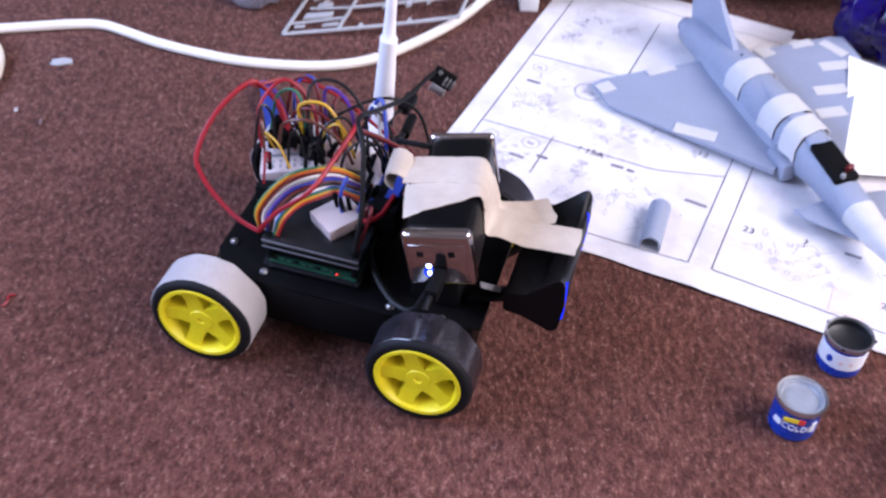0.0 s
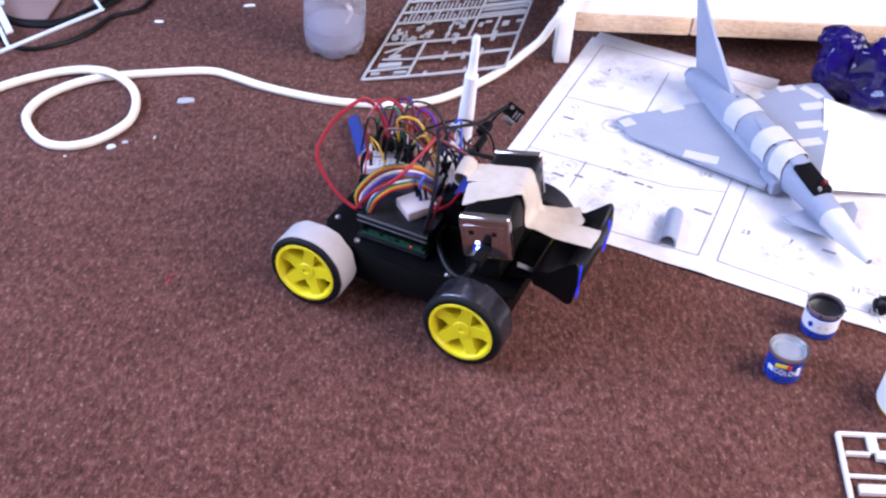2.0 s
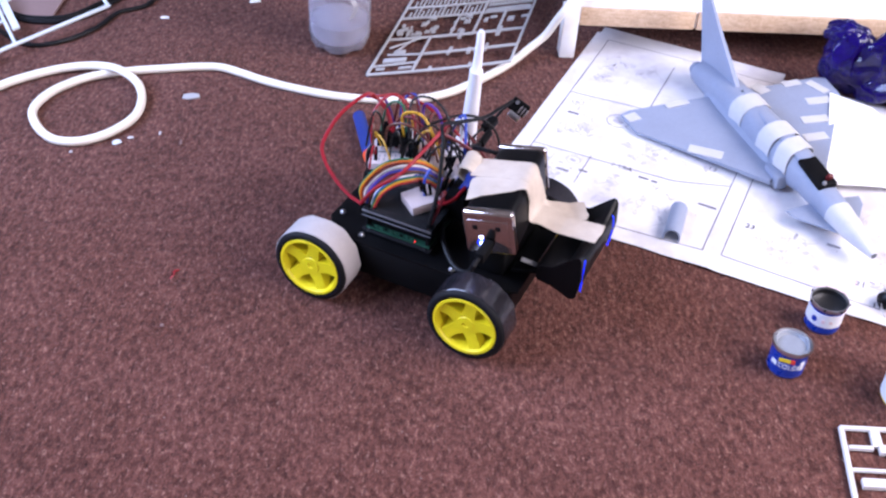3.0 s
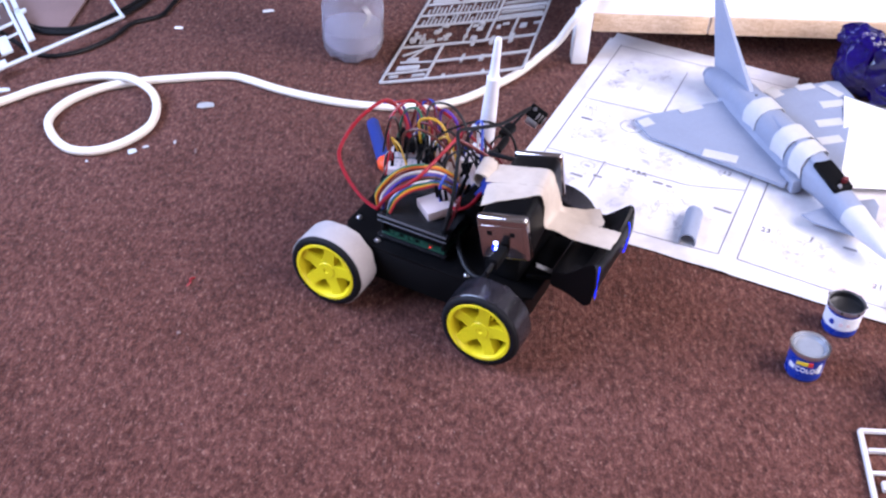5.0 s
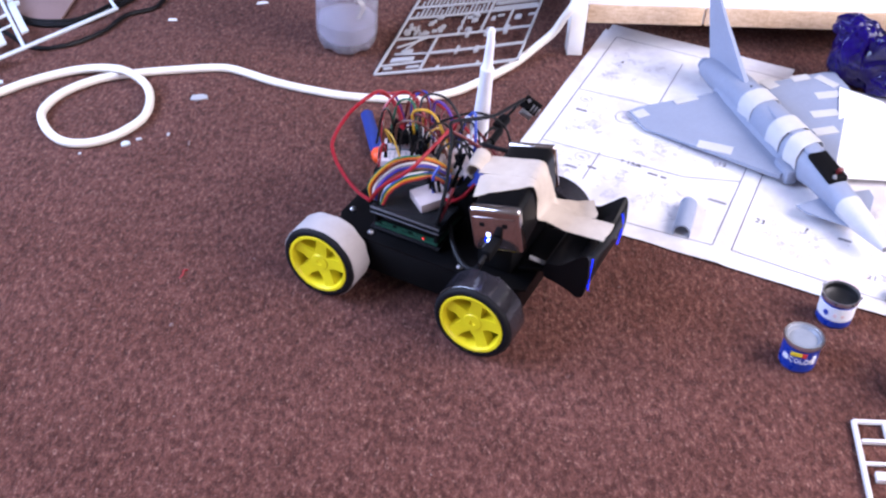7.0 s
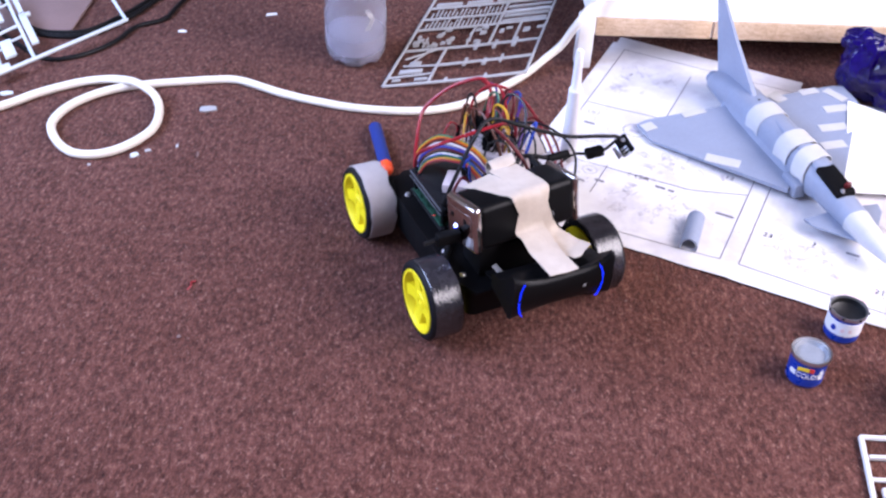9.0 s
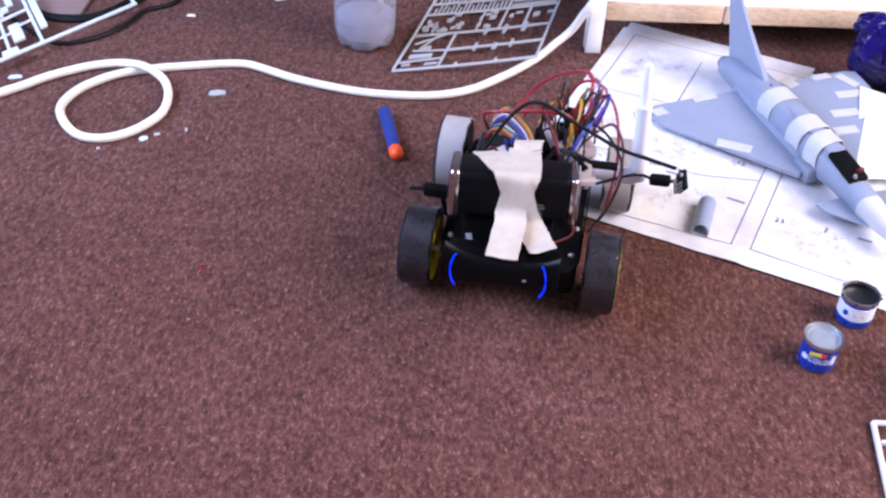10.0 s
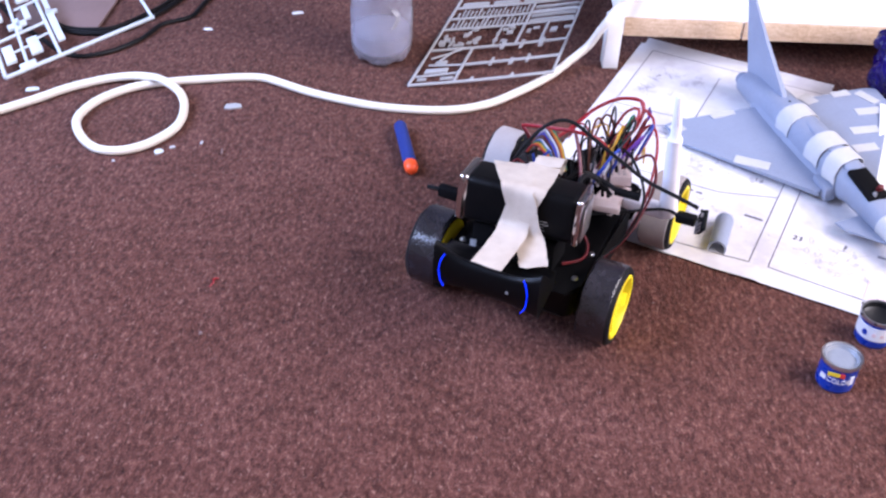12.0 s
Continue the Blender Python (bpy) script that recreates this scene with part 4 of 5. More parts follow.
def wheel_rim():
    """A yellow five-spoked rim with its outer face towards +y, the face at y = 0."""
    up = pose(0, 0, 0, -90, 0, 0)
    bm = lathe(B(), [(0.0268, -0.0005), (0.0262, 0.0008), (0.0240, 0.0008), (0.0230, -0.0010), (0.0222, -0.0080), (0.0222, -0.0225), (0.0268, -0.0240)], 60, up, closed=True)
    lathe(bm, [(0, -0.0030), (0.0022, -0.0030), (0.0026, -0.0018), (0.0070, -0.0020), (0.0082, -0.0034), (0.0085, -0.0170), (0, -0.0170)], 30, up)
    for k in range(5):
        a = 2 * math.pi * k / 5 + 0.3
        turn = Matrix.Rotation(a, 4, "Y")
        spoke = [(-0.0062, 0.004, -0.0026), (0.0062, 0.004, -0.0026), (0.0046, 0.0150, -0.0030), (0.0052, 0.0236, -0.0012), (-0.0052, 0.0236, -0.0012), (-0.0046, 0.0150, -0.0030)]
        top = [bm.verts.new(turn @ Vector((x, y, r))) for x, r, y in spoke]
        low = [bm.verts.new(turn @ Vector((x * 1.1, -0.0120, r))) for x, r, y in spoke]
        bm.faces.new(top)
        for i in range(6):
            bm.faces.new((low[i], low[(i + 1) % 6], top[(i + 1) % 6], top[i]))
    return bm


WHEELS = []


def wheel_place(x, side):
    """Where a wheel's outer face sits; the rear axle sits a little to the left, its left wheel on the crumpled sheet."""
    back = side > 0 and x < 0
    shift = (0.0060 if side > 0 else 0.0018) if x < 0 else 0.0
    return x, HALF_TRACK * side + shift, RADIUS + (0.0014 if back else 0.0)


def wheels():
    up = pose(0, 0, 0, -90, 0, 0)
    tyre = [(0.0262, -0.0002), (0.0275, 0.0006), (0.0302, 0.0004), (0.0318, -0.0010), (0.0324, -0.0030), (0.0324, -0.0242), (0.0316, -0.0260), (0.0285, -0.0264), (0.0262, -0.0245)]
    for x, side, rear in ((HALF_BASE, 1, False), (HALF_BASE, -1, False), (-HALF_BASE, 1, True), (-HALF_BASE, -1, True)):
        w = part("wheel", wheel_rim(), YELLOW, car, "yellow five-spoked plastic wheel", pose(*wheel_place(x, side), 0, 0, 0 if side > 0 else 180))
        # added black disc gives the spoke gaps their shade by colour
        part("spoke_shade", lathe(B(), [(0, -0.0205), (0.0224, -0.0205), (0.0224, -0.0222), (0, -0.0222)], 30, up), BLACK_MATT, w, "black disc for the shade behind the spokes")
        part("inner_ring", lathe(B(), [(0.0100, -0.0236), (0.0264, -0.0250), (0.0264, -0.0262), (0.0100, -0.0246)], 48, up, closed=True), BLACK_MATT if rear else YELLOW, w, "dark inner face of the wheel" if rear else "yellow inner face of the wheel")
        part("tyre", lathe(B(), tyre, 60, up, closed=True), RUBBER, w, "narrow black rubber tyre")
        bm = lathe(B(), [(0.0325, -0.0024), (0.0330, -0.0030), (0.0330, -0.0140), (0.0330, -0.0250), (0.0325, -0.0254)], 72, up)
        for v in bm.verts:
            a = math.atan2(v.co.z, v.co.x)
            v.co.y += (0.0022 if v.co.y < -0.02 else 0.0008) * noise.noise(Vector((math.cos(a) * 3, math.sin(a) * 3, x * 90 + side)))
            f = 1 + 0.006 * noise.noise(Vector((math.cos(a) * 5, math.sin(a) * 5, v.co.y * 120)))
            v.co.x, v.co.z = v.co.x * f, v.co.z * f
        part("tape_wrap", bm, TYRE_TAPE if rear else GLOSS_TAPE, w, "grey cloth tape round the tread" if rear else "glossy packing tape round the tread")
        # motors are coloured black so the shade between chassis and wheel is in the colour
        part("motor", box(B(), (x, (HALF_TRACK - 0.042) * side, 0.031), (0.024, 0.020, 0.021), 0.002), BLACK_MATT, car, "gear motor coloured dark for the shade inside")
        part("axle", lathe(B(), [(0.0027, 0.0), (0.0027, 0.02), (0, 0.02)], 12, pose(x, (HALF_TRACK - 0.028) * side, RADIUS, -90 * side, 0, 0)), WIRE["white"], car)
        WHEELS.append((w, x, side))


def chassis():
    bm = loft(B(), [[(sx * 0.080 + 0.006, sy * 0.048, 0.018) for sx, sy in ((-1, -1), (1, -1), (1, 1), (-1, 1))], [(sx * 0.084 + 0.008, sy * 0.053, 0.024) for sx, sy in ((-1, -1), (1, -1), (1, 1), (-1, 1))],
                    [(sx * 0.084 + 0.008, sy * 0.054, 0.0475) for sx, sy in ((-1, -1), (1, -1), (1, 1), (-1, 1))]])
    bmesh.ops.bevel(bm, geom=[e for e in bm.edges if abs((e.verts[0].co - e.verts[1].co).z) > 0.004], offset=0.006, segments=3, profile=0.5, affect="EDGES")
    part("chassis", bm, BLACK, car, "black sheet metal tray")
    deck = slab(B(), [(-0.077, -0.036), (-0.068, -0.050), (-0.046, -0.056), (-0.03, -0.056), (0.080, -0.056), (0.096, -0.048), (0.096, 0.048), (0.080, 0.056), (-0.068, 0.050), (-0.077, 0.036)], 0.0478, 0.0500, 0.0006)
    part("deck", deck, BLACK, car, "black top plate")
    part("side_skirt", box(B(), (0.0, -0.0555, 0.034), (0.082, 0.0015, 0.028), 0.0006), BLACK_MATT, car)
    part("side_skirt", box(B(), (0.0, 0.0555, 0.034), (0.082, 0.0015, 0.028), 0.0006), BLACK_MATT, car)
    for x, y in ((-0.042, -0.047), (0.040, -0.0497), (0.072, -0.049), (0.0745, 0.0485), (-0.042, 0.047), (0.04, 0.0497), (-0.070, -0.028), (-0.070, 0.028)):
        part("screw", lathe(B(), [(0, 0.0024), (0.0015, 0.0022), (0.0026, 0.0010), (0.0027, 0.0), (0, 0.0)], 14, pose(x, y, 0.0498)), STEEL, car, "domed steel screw head")
    for y in (-0.03, 0.03):
        part("bracket", box(B(), (0.098, y, 0.062), (0.030, 0.012, 0.003), 0.0008, pose(0, 0, 0, 0, -18, 0)), BLACK, car, "black mounting bracket")
    part("mount_block", box(B(), (0.064, -0.004, 0.0640), (0.030, 0.070, 0.0275), 0.003), BLACK_MATT, car, "black block under the battery")


def sensor_bar():
    def section(y):
        e = abs(y / 0.042)
        low, high = 0.0600 - 0.0045 * e ** 2.5, 0.0865 + 0.0095 * e ** 3.5
        profile = [(0.1375, low + 0.001), (0.1395, low + 0.004), (0.1412, (low + high) / 2), (0.1400, high - 0.004), (0.1385, high - 0.001), (0.1365, high),
                   (0.1330, high - 0.0025), (0.1265, high - 0.009), (0.118, 0.0795), (0.108, 0.0775), (0.106, 0.0755), (0.106, 0.0655), (0.108, 0.0635), (0.118, 0.0620), (0.1275, low + 0.003), (0.134, low)]
        return [(x, y, z) for x, z in profile]
    bar = part("sensor_bar", loft(B(), [section(-0.0425 + 0.085 * k / 22) for k in range(23)]), BLACK, car, "glossy black bar with flared ends")
    for y in (-0.0335, 0.0298):
        pts = []
        for k in range(11):
            a = radians(-58 + 116 * k / 10)
            sgn = -1 if y < 0 else 1
            pts.append((0.1388 + 0.0020 * math.cos(a), y + sgn * 0.0085 * (math.cos(a) - 0.53), 0.0735 + 0.0180 * math.sin(a)))
        part("light_strip", tube(B(), pts, 0.00045, 8, 3), LED_BLUE, bar, "curved strip of blue light")
    part("mark", lathe(B(), [(0, 0.0004), (0.0013, 0.0004), (0.0014, 0)], 16, pose(0.1411, 0.018, 0.0735, 0, 90, 0)), WIRE["grey"], bar)


def battery():
    x, y0, y1, z0, z1 = 0.0665, -0.0475, 0.0425, 0.0850, 0.1230
    bank = part("power_bank", box(B(), (x, (y0 + y1) / 2, (z0 + z1) / 2), (0.039, y1 - y0, z1 - z0), 0.006, None, 4), BLACK, car, "black power bank with chrome ends",
                pose(0.0629, -0.003, 0.0990, 0, -11, 6.3) @ Matrix.Translation((-x, -(y0 + y1) / 2, -(z0 + z1) / 2)))
    for y, s in ((y0, -1), (y1, 1)):
        part("end_cap", box(B(), (x, y + 0.0005 * s, (z0 + z1) / 2), (0.0405, 0.0085 if s < 0 else 0.0060, z1 - z0 + 0.0010), 0.0036, None, 4), CHROME, bank, "chromed plastic end")
        part("end_frame", box(B(), (x, y + 0.0048 * s, (z0 + z1) / 2 - 0.002), (0.032, 0.001, z1 - z0 - 0.010), 0.0004), STEEL if s > 0 else CHROME, bank)
    for dz in (0.0, 0.0052):
        part("indicator_light", lathe(B(), [(0, 0.0008), (0.0014, 0.0006), (0.0016, 0)], 14, pose(0.0605, y0 - 0.0052, 0.0955 + dz, 90, 0, 0)), LED_WHITE, bank, "bright blue-white indicator light")
    # glowing ring imitates the blue glare round the indicator light; no part of the battery
    part("led_halo", lathe(B(), [(0.0019, 0.0002), (0.0034, 0.0002), (0.0036, 0.0)], 18, pose(0.0605, y0 - 0.0052, 0.0958, 90, 0, 0)), LED_BLUE, bank)
    for dx, dz in ((-0.010, 0.0245), (0.008, 0.0245)):
        part("vent_hole", box(B(), (x + dx, y0 - 0.0050, z0 + dz), (0.004, 0.001, 0.004), 0.0003), BLACK_MATT, bank)
    plug = part("usb_plug", box(B(), (0.070, -0.063, 0.0905), (0.008, 0.020, 0.010), 0.002), BLACK_MATT, car, "black right-angled plug")
    part("plug_tail", tube(B(), [(0.070, -0.072, 0.0905), (0.070, -0.077, 0.0903), (0.070, -0.083, 0.0895)], 0.0018, 8), BLACK_CORD, plug)
    for k in range(4):
        part("print_line", box(B(), (x + 0.0196, 0.012 + 0.002 * (k % 2), 0.100 - 0.0024 * k), (0.0004, 0.018 - 0.002 * k, 0.0007)), WIRE["grey"], bank)
    part("button", box(B(), (x + 0.0196, 0.005, 0.1125), (0.0006, 0.003, 0.003), 0.0002), WIRE["grey"], bank)
    part("power_lead", tube(B(), [(0.070, -0.060, 0.093), (0.062, -0.057, 0.072), (0.055, -0.056, 0.058), (0.040, -0.048, 0.054), (0.026, -0.036, 0.060), (0.018, -0.024, 0.066)], 0.0021, 8), BLACK_CORD, car, "black power lead")
    # masking tape from the battery's top down to the bar
    lying = pose(0.0629, -0.003, 0.0990, 0, -11, 6.3)
    on = lambda *points: [tuple(lying @ Vector(p)) for p in points]
    under = on((-0.0225, -0.010, 0.0192), (-0.012, -0.008, 0.0199), (0.004, -0.005, 0.0199), (0.0110, -0.004, 0.0198), (0.0165, -0.003, 0.0196))
    slant = on((-0.0228, -0.0205, 0.0190), (-0.013, -0.0165, 0.0203), (0.003, -0.010, 0.0204), (0.0160, -0.004, 0.0206), (0.0218, -0.002, 0.0165), (0.0226, 0.004, 0.003), (0.0226, 0.009, -0.012))
    slant += [(0.0920, 0.0145, 0.0862), (0.1000, 0.0195, 0.0845), (0.1090, 0.0245, 0.0840), (0.1190, 0.0290, 0.0860)]
    straight = on((-0.0255, 0.0065, 0.0215), (-0.0190, 0.0070, 0.0212), (-0.006, 0.0075, 0.0208), (0.006, 0.0075, 0.0208), (0.0165, 0.0070, 0.0208), (0.0212, 0.0060, 0.0165), (0.0217, 0.002, 0.003), (0.0219, -0.001, -0.010))
    straight += [(0.0945, 0.0000, 0.0908), (0.1060, -0.0005, 0.0890), (0.1180, -0.0005, 0.0890), (0.1300, -0.0005, 0.0900), (0.1405, -0.0005, 0.0907)]
    part("tape_strip", ribbon(B(), under, [(-0.15, 1, 0.0)] * 5, 0.024, 0.0003, 6, 0.0012), MASK, car, "cream masking tape")
    part("tape_strip", ribbon(B(), slant, [(-0.35, 1, 0.0)] * 4 + [(-0.1, 1, 0.1)] + [(0.0, 1, 0.35)] * 2 + [(-0.5, 1, 0.1)] * 4, lambda t: 0.0270 - 0.0060 * t, 0.0003, 6, 0.0014), MASK, car, "cream masking tape")
    part("tape_strip", ribbon(B(), straight, [(-0.12, 1, 0)] * 6 + [(0, 1, 0.1)] * 2 + [(0.03, 1, 0.0)] * 5, lambda t: 0.0250 - 0.0010 * t, 0.0003, 6, 0.0012), MASK, car, "cream masking tape")
    part("tape_flap", ribbon(B(), on((-0.0240, 0.0080, 0.0212), (-0.0300, 0.0090, 0.0255), (-0.0365, 0.0100, 0.0250), (-0.0385, 0.0100, 0.0190), (-0.0345, 0.0090, 0.0140)), [(-0.1, 1, 0.1)] * 5, 0.022, 0.0004, 5, 0.002), MASK, car, "folded end of tape")
    part("label_scrap", box(B(), (0.096, -0.030, 0.0665), (0.014, 0.005, 0.001), 0.0003, pose(0, 0, 0, 0, 20, 20)), WIRE["grey"], car)


def computer():
    case = part("computer_case", box(B(), (-0.013, -0.018, 0.0535), (0.062, 0.052, 0.0025), 0.0006), ACRYLIC, car, "stack of smoked clear acrylic plates")
    for z, t in ((0.0690, 0.0022), (0.0735, 0.003)):
        part("plate", box(B(), (-0.013, -0.018, z), (0.062, 0.052, t), 0.0006), ACRYLIC, case)
    for z, t in ((0.0737, 0.0016), (0.0690, 0.0010)):
        part("plate_edge", box(B(), (-0.013, -0.0443, z), (0.0615, 0.0008, t), 0.0002), ACRYLIC_EDGE, case, "pale sawn edge of the acrylic")
    part("circuit_board", box(B(), (-0.012, -0.0185, 0.0570), (0.056, 0.049, 0.0016)), BOARD_GREEN, case, "green circuit board")
    for x, y, sx, sy, sz in ((-0.02, -0.02, 0.012, 0.012, 0.003), (0.005, -0.03, 0.014, 0.012, 0.006), (-0.032, -0.03, 0.010, 0.008, 0.005), (0.008, -0.005, 0.012, 0.014, 0.007)):
        part("chip", box(B(), (x, y, 0.0578 + sz / 2), (sx, sy, sz), 0.0004), BLACK if sz < 0.005 else STEEL, case)
    for sx in (-1, 1):
        for sy in (-1, 1):
            part("spacer", lathe(B(), [(0.0022, 0.05), (0.0022, 0.077), (0, 0.077)], 12, pose(-0.013 + sx * 0.027, -0.018 + sy * 0.022, 0)), BLACK_MATT, case)
    # added black block stands in for the shade between the plates
    part("shade_core", box(B(), (-0.013, -0.017, 0.0632), (0.056, 0.044, 0.0086), 0.0006), BLACK_MATT, case, "black filling for the shade inside the stack")
    for k in range(9):
        part("header_pin", box(B(), (-0.036 + 0.0046 * k, -0.0428, 0.0600 + 0.0006 * (k % 2)), (0.0030, 0.0008, 0.0022), 0.0003), BOARD_GREEN if k % 3 else BLACK_MATT, case)
    part("status_light", lathe(B(), [(0, 0.001), (0.0008, 0.0)], 8, pose(0.004, -0.0435, 0.0595, 90, 0, 0)), glowing("red light", (1.0, 0.03, 0.02), 3.0), case)
    # breadboard in two pieces with pins and small chips
    for cx, cy, cz, sx, sy, turn in ((-0.046, 0.031, 0.079, 0.054, 0.034, 20), (-0.0050, -0.0160, 0.0795, 0.026, 0.023, 52), (-0.010, 0.045, 0.072, 0.040, 0.020, -4)):
        m = pose(cx, cy, cz, 0, -6, turn)
        board = part("breadboard", box(B(), (0, 0, 0), (sx, sy, 0.0085), 0.0008), BREAD, car, "white plug-in breadboard", m)
        if sx > 0.05:
            part("groove", box(B(), (0, 0, 0.0042), (sx * 0.96, 0.0026, 0.0006)), WIRE["grey"], board)
            for k in range(11):
                x = -sx / 2 + 0.004 + k * sx / 12
                for y in (-0.011, -0.006, 0.006, 0.011):
                    part("hole_row", box(B(), (x, y, 0.0043), (0.0012, 0.0030, 0.0004)), WIRE["grey"], board)
    for k in range(9):
        x, y = -0.066 + 0.0052 * (k % 5) * 1.4, 0.028 + 0.009 * (k // 5)
        part("chip", box(B(), (x, y, 0.092 + 0.002 * (k % 3)), (0.0050, 0.0070, 0.011 + 0.002 * (k % 2)), 0.0006, pose(0, 0, 0, 6 * (k % 3 - 1), 9 * (k % 2), 20)), BLACK_MATT, car, "black connector shell")
    for x, y in ((-0.003, -0.0150), (0.0005, -0.0125), (-0.008, -0.0120)):
        part("pin_shell", box(B(), (x, y, 0.0895), (0.0026, 0.0026, 0.012), 0.0004, pose(0, 0, 0, 8, -10, 30)), BLACK_MATT, car)
    part("driver_board", box(B(), (0.018, 0.018, 0.086), (0.022, 0.030, 0.0018), 0.0, pose(0, 0, 0, 0, -30, 0)), BOARD_BLUE, car, "small blue circuit board")
    part("dark_module", box(B(), (0.020, 0.006, 0.075), (0.018, 0.028, 0.024), 0.002), BLACK_MATT, car, "black module among the wires")
    part("dark_module", box(B(), (-0.050, 0.022, 0.063), (0.036, 0.044, 0.024), 0.003), BLACK_MATT, car, "black module under the breadboard")
    for a, b in (((0.012, 0.012), (0.002, 0.052)), ((0.016, 0.022), (0.006, 0.062))):
        part("white_connector", box(B(), ((a[0] + b[0]) / 2, (a[1] + b[1]) / 2, 0.077), (0.008, 0.034, 0.006), 0.001, pose(0, 0, 0, 0, 0, 12)), BREAD, car)


